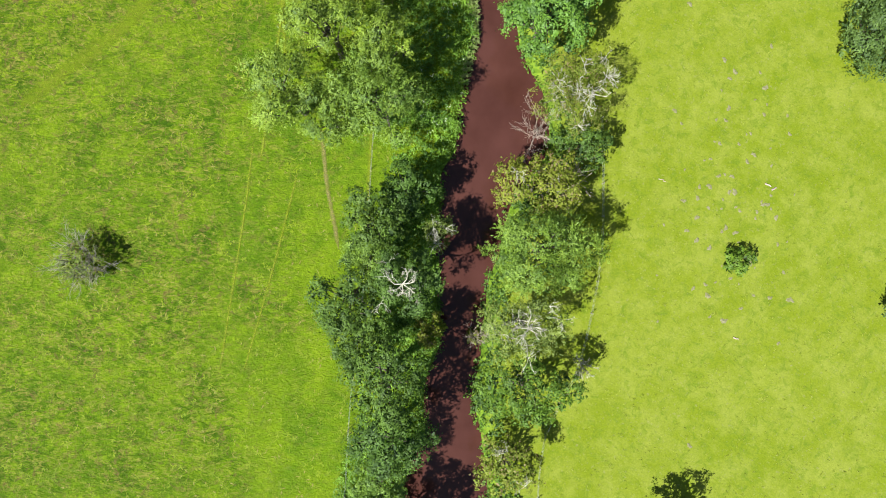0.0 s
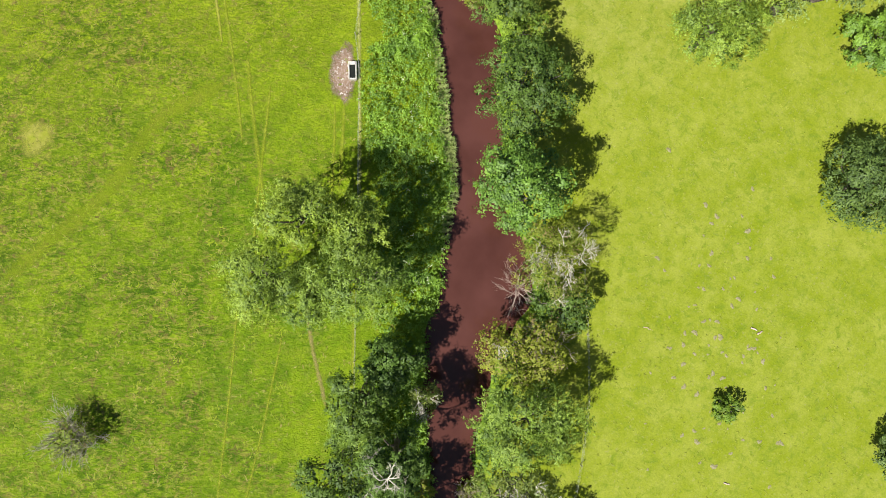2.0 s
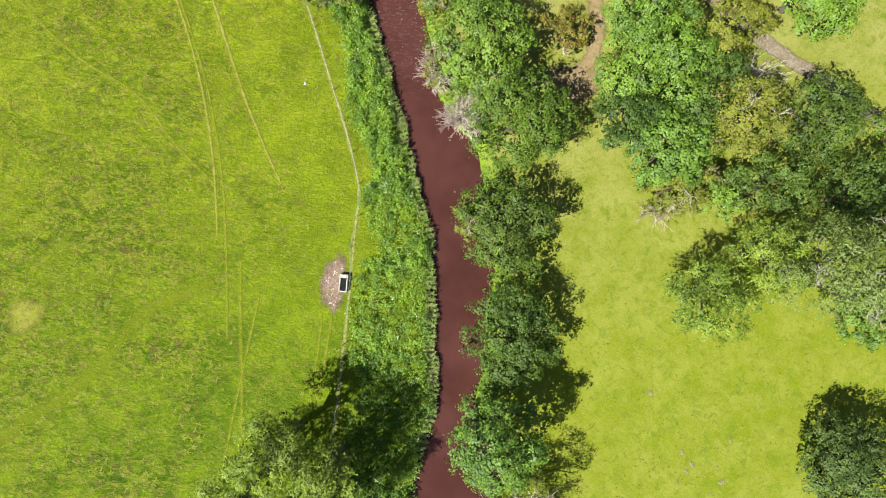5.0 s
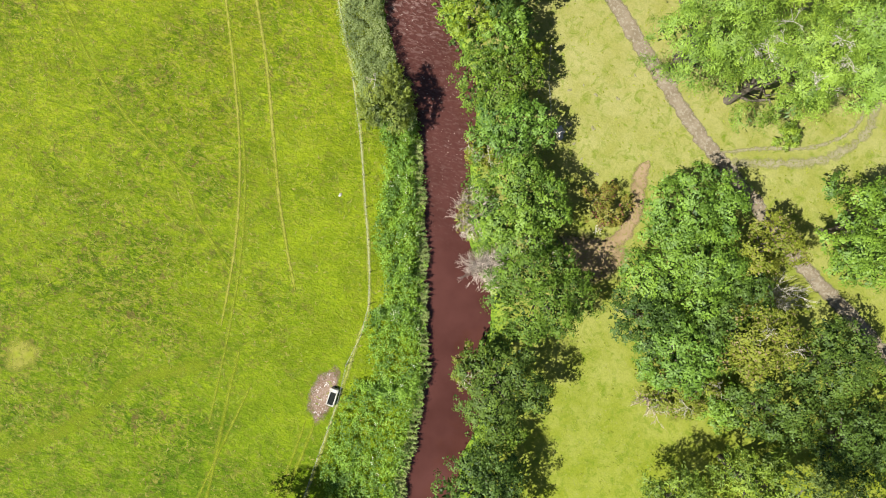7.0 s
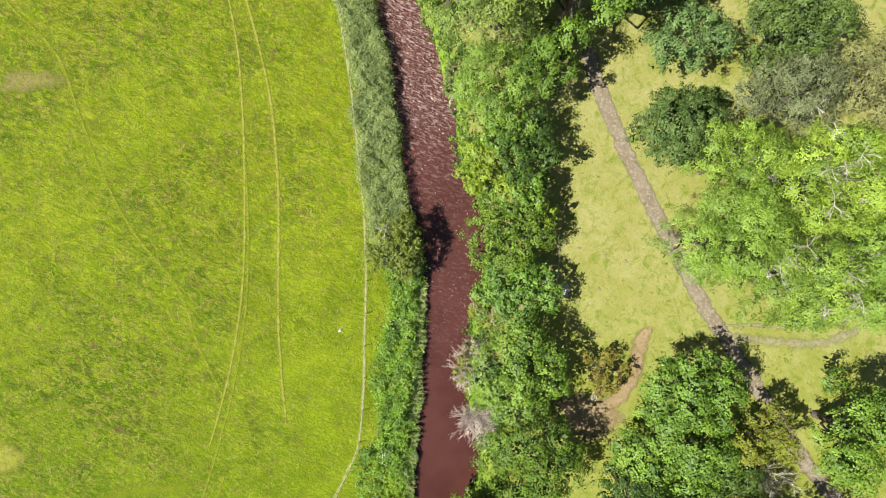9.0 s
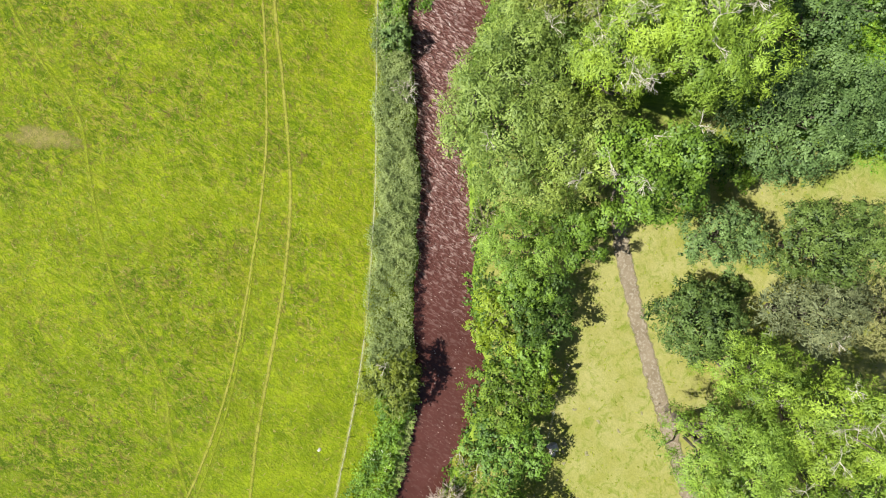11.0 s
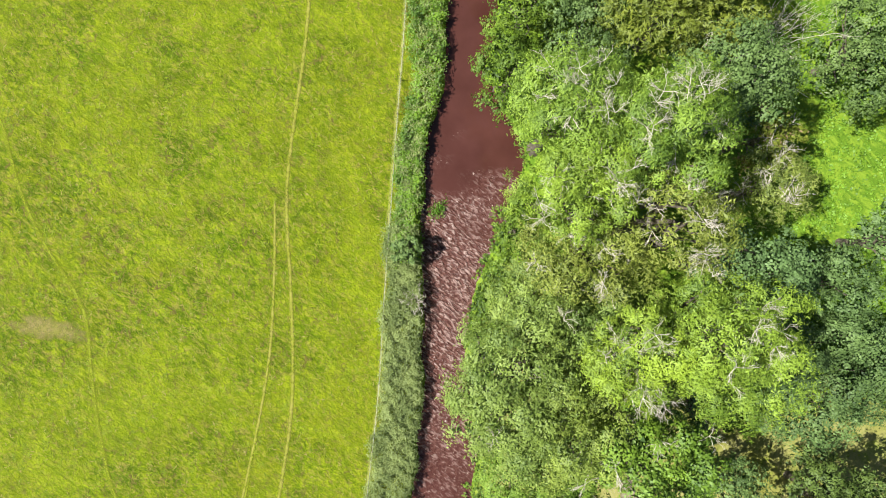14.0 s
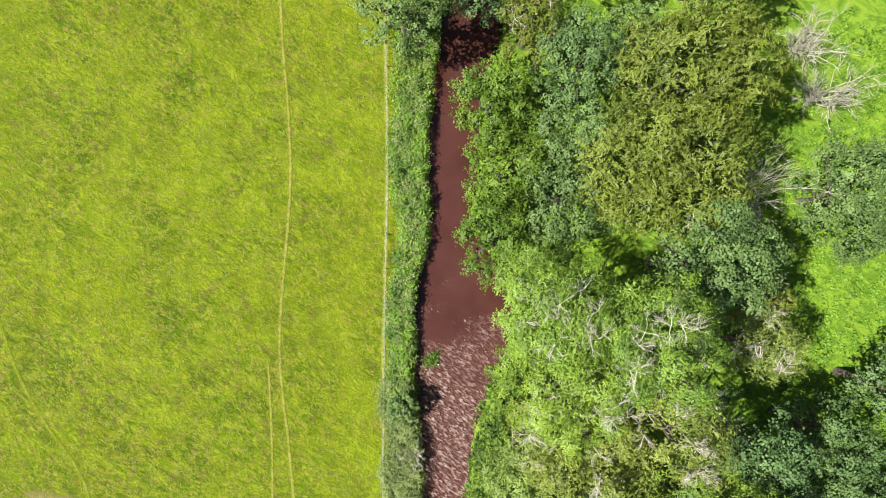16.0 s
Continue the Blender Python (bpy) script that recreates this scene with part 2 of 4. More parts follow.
WIRE = grained_material("galvanised_wire", (0.26, 0.27, 0.23), (0.36, 0.37, 0.33), 3.0, 0.5, 0.0)
POOL = grained_material("trough_water", (0.012, 0.014, 0.012), (0.02, 0.022, 0.018), 1.0, 0.08, 0.0)
BLOSSOM = leaf_material("white_umbels", (0.55, 0.57, 0.48), (0.75, 0.76, 0.68), 0.2, 0.02)
LEAF = {
    "willow": leaf_material("willow_leaf", (0.066, 0.138, 0.010), (0.225, 0.325, 0.042), 0.24),
    "alder": leaf_material("alder_leaf", (0.034, 0.080, 0.008), (0.146, 0.236, 0.026), 0.22, 0.03),
    "oak": leaf_material("dark_oak_leaf", (0.030, 0.066, 0.012), (0.104, 0.172, 0.030), 0.2, 0.03),
    "sycamore": leaf_material("sycamore_leaf", (0.046, 0.116, 0.012), (0.172, 0.292, 0.036)),
    "ash": leaf_material("ash_leaf", (0.074, 0.160, 0.011), (0.280, 0.412, 0.058), 0.30),
    "oldash": leaf_material("thinning_ash_leaf", (0.090, 0.165, 0.022), (0.255, 0.345, 0.090), 0.26),
    "hazel": leaf_material("hazel_leaf", (0.135, 0.190, 0.022), (0.235, 0.270, 0.052), 0.35, 0.02, (0.25, 0.19, 0.09)),
    "ivy": leaf_material("blue_green_leaf", (0.046, 0.100, 0.032), (0.158, 0.248, 0.104), 0.25, 0.03),
    "yew": leaf_material("yew_needles", (0.026, 0.060, 0.014), (0.118, 0.182, 0.052), 0.15, 0.03),
    "grey": leaf_material("grey_green_leaf", (0.080, 0.100, 0.050), (0.225, 0.240, 0.140), 0.2, 0.03),
    "yellow": leaf_material("yellow_green_leaf", (0.180, 0.270, 0.010), (0.280, 0.370, 0.022), 0.4),
    "olive": leaf_material("olive_willow_leaf", (0.085, 0.135, 0.014), (0.215, 0.265, 0.038), 0.35),
    "thin": leaf_material("thin_pale_leaf", (0.110, 0.170, 0.028), (0.255, 0.320, 0.085), 0.35),
    "copper": leaf_material("bronzed_leaf", (0.110, 0.130, 0.022), (0.200, 0.190, 0.050), 0.3, 0.02, (0.17, 0.06, 0.045)),
    "nettle": leaf_material("bank_herb_leaf", (0.072, 0.178, 0.011), (0.182, 0.335, 0.026), 0.35),
    "herb": leaf_material("grey_hedge_leaf", (0.150, 0.212, 0.086), (0.240, 0.305, 0.150), 0.22, 0.03),
    "tuft": leaf_material("grass_blade", (0.120, 0.185, 0.008), (0.200, 0.258, 0.014), 0.35, 0.01, (0.25, 0.22, 0.06)),
    "sward": leaf_material("short_grass_blade", (0.215, 0.265, 0.022), (0.310, 0.330, 0.062), 0.35, 0.01),
}


# ---- mesh tools ----
rng = np.random.default_rng(7)


def quads_mesh(name, verts, quads, mat, smooth=False, **floats):
    me = bpy.data.meshes.new(name)
    n, k = len(quads), quads.shape[1]
    me.vertices.add(len(verts))
    me.vertices.foreach_set("co", np.ascontiguousarray(verts, dtype=np.float32).ravel())
    me.loops.add(n * k)
    me.loops.foreach_set("vertex_index", np.ascontiguousarray(quads, dtype=np.int32).ravel())
    me.polygons.add(n)
    me.polygons.foreach_set("loop_start", np.arange(0, n * k, k, dtype=np.int32))
    if smooth:
        me.polygons.foreach_set("use_smooth", np.ones(n, dtype=bool))
    for key, values in floats.items():
        me.attributes.new(key, "FLOAT", "POINT").data.foreach_set("value", np.ascontiguousarray(values, dtype=np.float32))
    me.materials.append(mat)
    me.update(calc_edges=True)
    return me


def part(name, me, parent, label=""):
    ob = new(name, me)
    ob.parent = parent
    return tagged(ob, label)


def thing(name, x, y, z, label, category, group="", kind="", me=None):
    ob = new(name, me)
    ob.location = (x, y, z)
    return tagged(ob, label, category, group, kind)


def from_bm(name, bm, mat):
    me = bpy.data.meshes.new(name)
    bm.to_mesh(me)
    bm.free()
    me.materials.append(mat)
    return me


def unit(v):
    return v / np.maximum(np.linalg.norm(v, axis=-1, keepdims=True), 1e-9)


def leaf_quads(places, facing, size, aspect=0.62, gen=rng, lead=None):
    """Leaves as folded diamonds: four points each, round a facing direction, along a lead where one is given."""
    n = len(places)
    facing = unit(facing)
    if lead is None:
        along = unit(np.cross(facing, gen.normal(size=(n, 3))))
    else:
        along = unit(lead - facing * np.sum(lead * facing, axis=1, keepdims=True))
    side = np.cross(facing, along)
    s = np.asarray(size).reshape(-1, 1) * np.ones((n, 1))
    mid = places + along * s * 0.05 - facing * s * 0.10
    pts = np.stack([places - along * s * 0.5, mid + side * s * aspect * 0.5, places + along * s * 0.5, mid - side * s * aspect * 0.5], 1)
    return pts.reshape(-1, 3), np.arange(4 * n).reshape(-1, 4)


def tubes(paths, sides=5):
    """Tapered tubes; each path is rows of x, y, z, radius."""
    verts, faces, at = [], [], 0
    ring = np.linspace(0, 2 * np.pi, sides, endpoint=False)
    for path in paths:
        path = np.asarray(path, float)
        p, r = path[:, :3], path[:, 3]
        d = unit(np.gradient(p, axis=0))
        ref = np.where(np.abs(d[:, 2:3]) > 0.9, [[1.0, 0, 0]], [[0, 0, 1.0]])
        u = unit(np.cross(d, ref))
        v = np.cross(d, u)
        pts = p[:, None] + r[:, None, None] * (np.cos(ring)[None, :, None] * u[:, None] + np.sin(ring)[None, :, None] * v[:, None])
        verts.append(pts.reshape(-1, 3))
        m = len(p)
        i, j = np.meshgrid(np.arange(m - 1), np.arange(sides), indexing="ij")
        a, b = i * sides + j, i * sides + (j + 1) % sides
        faces.append(np.stack([a, b, b + sides, a + sides], -1).reshape(-1, 4) + at)
        at += m * sides
    return np.concatenate(verts), np.concatenate(faces)


def bent(a, b, r0, r1, gen, wobble=0.08, n=5):
    a, b = np.asarray(a, float), np.asarray(b, float)
    k = np.linspace(0, 1, n)[:, None]
    p = a + (b - a) * k + gen.normal(size=(n, 3)) * wobble * np.linalg.norm(b - a) * np.sin(np.pi * k)
    return np.c_[p, r0 + (r1 - r0) * k[:, 0]]


def twig_paths(gen, start, heading, length, radius, level, spread=0.7, out=None):
    """Forking bare twigs."""
    out = [] if out is None else out
    end = start + heading * length
    out.append(bent(start, end, radius, radius * 0.55, gen, 0.09, 3))
    if level > 0:
        for _ in range(3 if level > 1 else 4):
            k = gen.uniform(0.35, 1.0)
            way = unit(heading + gen.normal(size=3) * spread)
            twig_paths(gen, start + (end - start) * k, way, length * gen.uniform(0.45, 0.75), radius * 0.55, level - 1, spread, out)
    return out


def spline(rows, step=0.5):
    """A smooth line through control rows."""
    p = np.array(rows, float)
    p = np.vstack([2 * p[0] - p[1], p, 2 * p[-1] - p[-2]])
    out = []
    for a, b, c, d in zip(p, p[1:], p[2:], p[3:]):
        n = max(2, int(np.linalg.norm((c - b)[:2]) / step))
        t = np.linspace(0, 1, n, endpoint=False)[:, None]
        out.append(0.5 * (2 * b + (c - a) * t + (2 * a - 5 * b + 4 * c - d) * t**2 + (3 * b - a - 3 * c + d) * t**3))
    return np.vstack(out + [p[-2:-1]])


def waves(x, y, scale, seed=0):
    """Smooth uneven values between about -1 and 1."""
    g = np.random.default_rng(seed)
    out = 0
    for _ in range(6):
        a, k, ph = g.uniform(0, 2 * np.pi), g.uniform(0.6, 1.7) / scale * 2 * np.pi, g.uniform(0, 6.3)
        out = out + np.sin((x * np.cos(a) + y * np.sin(a)) * k + ph)
    return out / 3.2


# ---- the river's course: middle and half width ----
LOWER = [(-4, -120, 4.5), (-2.5, -60, 4.5), (-0.4, -32, 4.5), (0, -25.7, 4.4), (0.6, -20.8, 2.7), (-0.2, -16.1, 2.6), (1.1, -10.1, 2.2), (0.9, -4.1, 2.5),
         (2.0, 1.9, 3.5), (2.5, 6.1, 3.7), (4.8, 11, 4.8), (4.7, 15.2, 4.2), (4.0, 18.8, 3.0), (3.8, 23, 2.2), (3.9, 27, 2.5), (3.4, 33, 2.7), (3.2, 38.2, 3.3)]
UPPER = [(1.8, 42, 2.6), (0.9, 47, 3.7), (-1.0, 50.5, 3.0), (-3.2, 55, 2.5), (-5.1, 60.9, 2.5), (-6.9, 66.8, 3.1), (-8.8, 69.8, 3.2), (-12.4, 74.1, 2.7),
         (-15.3, 79.2, 2.6), (-18.8, 84.2, 2.3), (-22.6, 88.9, 2.2), (-25.5, 93.4, 2.7), (-28.3, 98.6, 3.9), (-30.8, 104.3, 4.9), (-33.6, 107.8, 4.2),
         (-35.4, 109.7, 3.0), (-37.3, 112.0, 1.9), (-40, 116.4, 2.5), (-42.2, 120, 2.5), (-44.4, 124, 2.3), (-46, 128.5, 3), (-54, 142, 3.2), (-90, 200, 3.5)]
COURSE = spline(LOWER + UPPER, 0.5)
WATER_Z = -1.0


def river(x, y):
    """For places: the way beyond the water's edge, whether they lie on the park's side (1) or the meadow's (-1), and the index along the course."""
    x, y = np.atleast_1d(np.asarray(x, float)), np.atleast_1d(np.asarray(y, float))
    near = np.empty(len(x), int)
    for k in range(0, len(x), 20000):
        s = slice(k, k + 20000)
        near[s] = np.argmin((x[s, None] - COURSE[None, :, 0]) ** 2 + (y[s, None] - COURSE[None, :, 1]) ** 2, 1)
    c = COURSE[near]
    d = COURSE[np.minimum(near + 1, len(COURSE) - 1)] - COURSE[np.maximum(near - 1, 0)]
    off = np.hypot(x - c[:, 0], y - c[:, 1])
    side = np.sign(d[:, 1] * (x - c[:, 0]) - d[:, 0] * (y - c[:, 1]))
    edge = off - c[:, 2] - 0.35 * waves(x, y, 5.0, 3) * (np.abs(c[:, 0]) < 80)
    return edge, side, near


def ground_z(x, y):
    edge, side, _ = river(x, y)
    k = np.clip((edge + 0.5) / 1.5, 0, 1)
    z = -1.9 + 1.9 * k * k * (3 - 2 * k)
    return z + 0.05 * waves(np.asarray(x, float), np.asarray(y, float), 9.0, 5) * (edge > 1.5)


def build_ground():
    far = np.array([8, 20, 45, 90, 180, 400, 900, 2000, 4000.0])
    xs = np.r_[-92 - far[::-1], np.arange(-92, 62, 0.7), 62 + far]
    ys = np.r_[-48 - far[::-1], np.arange(-48, 164, 0.7), 164 + far]
    gx, gy = np.meshgrid(xs, ys)
    x, y = gx.ravel(), gy.ravel()
    edge, side, near = river(x, y)
    z = ground_z(x, y)
    w = len(xs)
    i, j = np.meshgrid(np.arange(len(ys) - 1), np.arange(w - 1), indexing="ij")
    a = (i * w + j).ravel()
    quads = np.stack([a, a + 1, a + 1 + w, a + w], 1)
    park = np.clip(0.5 + 0.5 * side * np.clip(edge / 1.5, 0, 1), 0, 1)
    dry = np.clip((y * 0.92 - x * 0.39 - 20) / 45, 0, 1)
    upstream = np.clip((y - 0.35 * x - 101) / 6 + 0.5 * waves(x, y, 8, 9), 0, 1) * (side > 0)
    bank = np.clip(1 - edge / (2.5 + waves(x, y, 6, 4)), 0, 1)
    me = quads_mesh("ground", np.c_[x, y, z], quads, GRASS, True, park=park, dry=dry, verge=np.clip(1 - (edge + 5 * waves(x, y, 14, 12) - 12) / 14, 0, 1) * np.clip((70 - y) / 20, 0.25, 1), lush=np.maximum(upstream, bank))
    tagged(new("ground", me), "green meadow and paler grazed park grass beside a river", "ground", kind="structure")


def build_water():
    c = COURSE
    d = unit(np.gradient(c[:, :2], axis=0))
    nrm = np.c_[d[:, 1], -d[:, 0]]
    across = np.linspace(-1, 1, 9)
    pts = c[:, None, :2] + nrm[:, None] * ((c[:, 2:3] + 1.6) * across)[:, :, None]
    n, k = len(c), 9
    i, j = np.meshgrid(np.arange(n - 1), np.arange(k - 1), indexing="ij")
    a = (i * k + j).ravel()
    quads = np.stack([a, a + 1, a + 1 + k, a + k], 1)
    y, x = pts[:, :, 1].ravel(), pts[:, :, 0].ravel()
    s = y * 0.92 - x * 0.39
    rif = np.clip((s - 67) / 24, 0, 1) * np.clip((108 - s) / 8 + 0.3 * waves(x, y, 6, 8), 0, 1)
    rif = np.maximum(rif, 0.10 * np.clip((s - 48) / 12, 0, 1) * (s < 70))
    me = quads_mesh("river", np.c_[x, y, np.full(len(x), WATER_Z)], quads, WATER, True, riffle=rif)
    tagged(new("river", me), "peaty red-brown river, smooth pools and a rippling shallow", "river", kind="structure")


def ribbon(name, rows, width, mat, label, category, z=0.03, jag=0.15, step=0.4, seed=1):
    c = spline(rows, step)
    g = np.random.default_rng(seed)
    d = unit(np.gradient(c[:, :2], axis=0))
    nrm = np.c_[d[:, 1], -d[:, 0]]
    wid = width / 2 * (1 + jag * g.normal(size=(len(c), 2)))
    ends = np.minimum(1, np.minimum(np.arange(len(c)), np.arange(len(c))[::-1]) / 3 + 0.15)[:, None]
    wid = wid * ends
    rows3 = []
    for f in (-1, -0.5, 0, 0.5, 1):
        p = c[:, :2] + nrm * f * wid[:, :1 if f < 0 else 2][:, -1:]
        rows3.append(np.c_[p, ground_z(p[:, 0], p[:, 1]) + z + 0.02 * (1 - abs(f))])
    v = np.stack(rows3, 1).reshape(-1, 3)
    i, j = np.meshgrid(np.arange(len(c) - 1), np.arange(4), indexing="ij")
    a = (i * 5 + j).ravel()
    me = quads_mesh(name, v, np.stack([a, a + 1, a + 6, a + 5], 1), mat, True, core=np.tile([0, 0.8, 1, 0.8, 0], len(c)))
    return tagged(new(name, me), label, category, kind="structure")


def earth_patch(name, x, y, rx, ry, turn, mat, label, seed=1, z=0.035):
    """An uneven patch of bare ground, feathered out in lobes."""
    n, k = 48, 6
    a = np.linspace(0, 2 * np.pi, n, endpoint=False)
    g = np.random.default_rng(seed)
    r = 1 + sum(g.uniform(0.3, 0.6) / (m + 2) * np.sin(a * m + g.uniform(0, 6.3)) for m in (2, 3, 5, 8, 13))
    f = np.linspace(0.02, 1, k)[:, None]
    lx, ly = rx * np.cos(a) * r * f, ry * np.sin(a) * r * f
    c, s = math.cos(radians(turn)), math.sin(radians(turn))
    px, py = (x + lx * c - ly * s).ravel(), (y + lx * s + ly * c).ravel()
    v = np.c_[px, py, ground_z(px, py) + z]
    i, j = np.meshgrid(np.arange(k - 1), np.arange(n), indexing="ij")
    q = np.stack([i * n + j, i * n + (j + 1) % n, (i + 1) * n + (j + 1) % n, (i + 1) * n + j], -1).reshape(-1, 4)
    return tagged(new(name, quads_mesh(name, v, q, mat, True, core=np.repeat(1 - f[:, 0] ** 3, n))), label, "bare earth", kind="structure")


build_ground()
build_water()
ribbon("path", [(62, 46), (51, 52.5), (44.3, 56.5), (39.4, 59.4), (33.5, 62.6), (27.2, 67), (23.6, 69.4), (19.2, 72.3), (13.9, 76.5), (9.5, 80.2), (5.4, 83.7), (2.2, 86.8), (-0.3, 89.2), (-3, 92.5)],
       1.7, GRAVEL, "worn grey-brown gravel path through park grass", "path", 0.05, 0.10)
ribbon("path", [(22.6, 70.4), (26.3, 71.5), (30.4, 73.0), (33.4, 75.0), (35.2, 77.5), (35.4, 80.5), (36, 86)], 1.1, WORN, "faint gravel wheel track curving off the path", "path", 0.04, 0.3, seed=2)
ribbon("path", [(21.5, 71.2), (25.8, 73.0), (30.0, 74.4), (32.6, 76.2), (34.2, 78.5), (34.4, 81), (35, 86)], 0.5, WORN, "faint gravel wheel track curving off the path", "path", 0.04, 0.3, seed=3)
ribbon("dirt_track", [(15.0, 68.2), (14.7, 66.4), (15.3, 63.3), (14.8, 59.9), (12.8, 57.9)], 1.7, DIRT, "bare trodden earth curving past a small bush", "track", 0.04, 0.16, seed=4)
earth_patch("dirt_patch", 12.6, 57.0, 3.7, 2.4, 20, DIRT, "bare trodden earth in the shade of trees", 4)
earth_patch("dirt_patch", -55.5, 65.8, 4.2, 1.4, 30, BROWNED, "worn brownish patch in the meadow", 6)
earth_patch("dirt_patch", -42.0, 27.9, 2.3, 1.8, 10, TRAIL, "dry pale patch in the meadow", 7)
PATHLET = "narrow trodden line through the meadow grass"
ribbon("trail", [(-16.0, 43.5), (-18.8, 48.6), (-21.6, 54.3), (-24.2, 60.4), (-27.3, 67.3), (-31.8, 75.2), (-38, 83.3), (-43, 89.3), (-46.2, 94), (-52.6, 105.5), (-57.1, 112), (-62, 118.3), (-72, 132)],
       0.46, TRAIL, PATHLET, "trail", 0.03, 0.10, seed=11)
ribbon("trail", [(-22.4, 37.5), (-23.8, 46.8), (-26.3, 55.8), (-30.3, 65.4), (-35, 75.2), (-39.3, 82.1), (-45, 90)], 0.36, TRAIL, PATHLET, "trail", 0.03, 0.14, seed=12)
ribbon("trail", [(-20.4, 27), (-21.4, 36.6), (-22.6, 44.6), (-24.4, 51.8), (-27.5, 60), (-32.6, 70.5)], 0.36, FAINT, PATHLET, "trail", 0.03, 0.14, seed=13)
ribbon("trail", [(-72, 80), (-66, 75.3), (-61, 72.5), (-54, 69.6), (-49.2, 64.7), (-44.2, 59.7), (-38.7, 55.4), (-32.2, 52), (-27.9, 47.4), (-23, 43.2)], 0.50, FAINT, PATHLET, "trail", 0.03, 0.10, seed=14)
ribbon("trail", [(-14.2, 11.5), (-13.9, 9.5), (-13.4, 5.6), (-12.6, 2.0), (-12.0, -1)], 0.55, BROWNED, "narrow bare cattle track in the meadow", "trail", 0.03, 0.10, seed=15)
ribbon("trail", [(-18, 17), (-18.6, 24), (-19.4, 31), (-19.8, 36)], 0.5, FAINT, PATHLET, "trail", 0.03, 0.14, seed=16)
ribbon("trail", [(-10.4, 22), (-10.0, 27), (-9.7, 31)], 0.5, FAINT, PATHLET, "trail", 0.03, 0.14, seed=17)
ribbon("trail", [(-9.3, 0), (-9.0, 8), (-8.9, 14)], 0.5, FAINT, PATHLET, "trail", 0.03, 0.14, seed=18)


# broad faint fans of cattle lines across the lower meadow
for rows, wide, seed in (([(-45.5, 13), (-39.8, 17.8), (-34.4, 22.4), (-29.5, 29.2), (-22.3, 33.3)], 2.0, 19), ([(-20.4, 8), (-18.8, 22), (-17.4, 33)], 0.4, 20), ([(-21.5, -14), (-18.5, -2), (-16.5, 7)], 0.3, 21), ([(-24, -14), (-22, 2), (-21.2, 10)], 0.3, 22), ([(-11.6, 16), (-11.0, 24), (-10.7, 31)], 0.4, 23)):
    ribbon("trail", rows, wide, BROAD if wide > 1 else FAINT, PATHLET, "trail", 0.026, 0.14, seed=seed)


# ---- trees ----
def crown_mesh(gen, kind, rx, ry, turn, low, top, leaf, spacing, per, aspect, lobes, loose, shoots=0.0):
    """Leaf clumps over the domes of several lobes; returns the mesh and the lobes' middles."""
    zc, hz = (low + top) / 2, (top - low) / 2
    k = np.arange(lobes)
    f = np.sqrt((k + 0.35) / lobes) * 0.74
    ang = k * 2.39996 + gen.uniform(0, 6.3)
    ang = ang + gen.normal(size=lobes) * 0.3
    r = np.sqrt(rx * ry)
    size = r * gen.uniform(0.22, 0.46, lobes) * (1.12 - 0.3 * f)
    c = np.stack([f * np.cos(ang) * rx, f * np.sin(ang) * ry, hz * np.sqrt(1 - (f * 0.98) ** 2) * gen.uniform(0.40, 1.05, lobes) - size * 0.75], 1)
    low_n = max(5, int(lobes * 0.36))
    a2 = np.linspace(0, 2 * np.pi, low_n, endpoint=False) + gen.uniform(-0.3, 0.3, low_n)
    f2 = gen.uniform(0.62, 0.80, low_n)
    c2 = np.stack([f2 * np.cos(a2) * rx, f2 * np.sin(a2) * ry, hz * gen.uniform(-0.55, 0.1, low_n)], 1)
    c, size = np.vstack([c, c2]), np.r_[size, r * gen.uniform(0.24, 0.36, low_n)]
    tone = gen.uniform(0, 1, len(c))
    ct, st = math.cos(radians(turn)), math.sin(radians(turn))
    c = np.c_[c[:, 0] * ct - c[:, 1] * st, c[:, 0] * st + c[:, 1] * ct, np.minimum(c[:, 2] + zc, top - size * 0.8)]
    # sprays: ragged small domes set over each lobe
    m = np.maximum(5, (5.4 * size**1.15 / spacing**0.5).astype(int))
    m = (m * {"yew": 1.7, "grey": 1.2, "ivy": 1.6, "oak": 1.55, "alder": 1.5, "sycamore": 1.5, "ash": 1.15, "oldash": 1.25, "willow": 1.2}.get(kind, 1.0)).astype(int)
    lobe = np.repeat(np.arange(len(c)), m)
    d = gen.normal(size=(len(lobe), 3)) + [0, 0, 0.6]
    d[:, 2] = np.where(d[:, 2] < -0.5, -d[:, 2], d[:, 2])
    d = unit(d)
    reach = size[lobe] * gen.uniform(0.62, 1.04, len(lobe))
    sp = c[lobe] + d * reach[:, None] * [1, 1, 0.85]
    gap = np.linalg.norm(sp[:, None] - c[None], axis=2) / size[None]
    gap[np.arange(len(lobe)), lobe] = 9
    keep = gap.min(1) > 0.68
    flat = sp - [0, 0, zc]
    flat = np.c_[flat[:, 0] * ct + flat[:, 1] * st, flat[:, 1] * ct - flat[:, 0] * st]
    keep &= np.hypot(flat[:, 0] / rx, flat[:, 1] / ry) < gen.uniform(0.90, 1.04, len(sp))
    d, lobe, sp = d[keep], lobe[keep], sp[keep]
    sr = size[lobe] ** 0.6 * gen.uniform(0.24, 0.56, len(lobe)) * spacing / 0.48
    tint = np.clip(tone[lobe] * 0.4 + gen.uniform(0.0, 0.7, len(lobe)), 0, 1)
    n = np.maximum(7, (sr**2 * per * {"ivy": 9.0, "oak": 9.5, "alder": 9.5, "sycamore": 10.0, "yew": 9.0, "oldash": 11.0, "ash": 12.0}.get(kind, 12.0)).astype(int))
    w2 = np.repeat(np.arange(len(sp)), n)
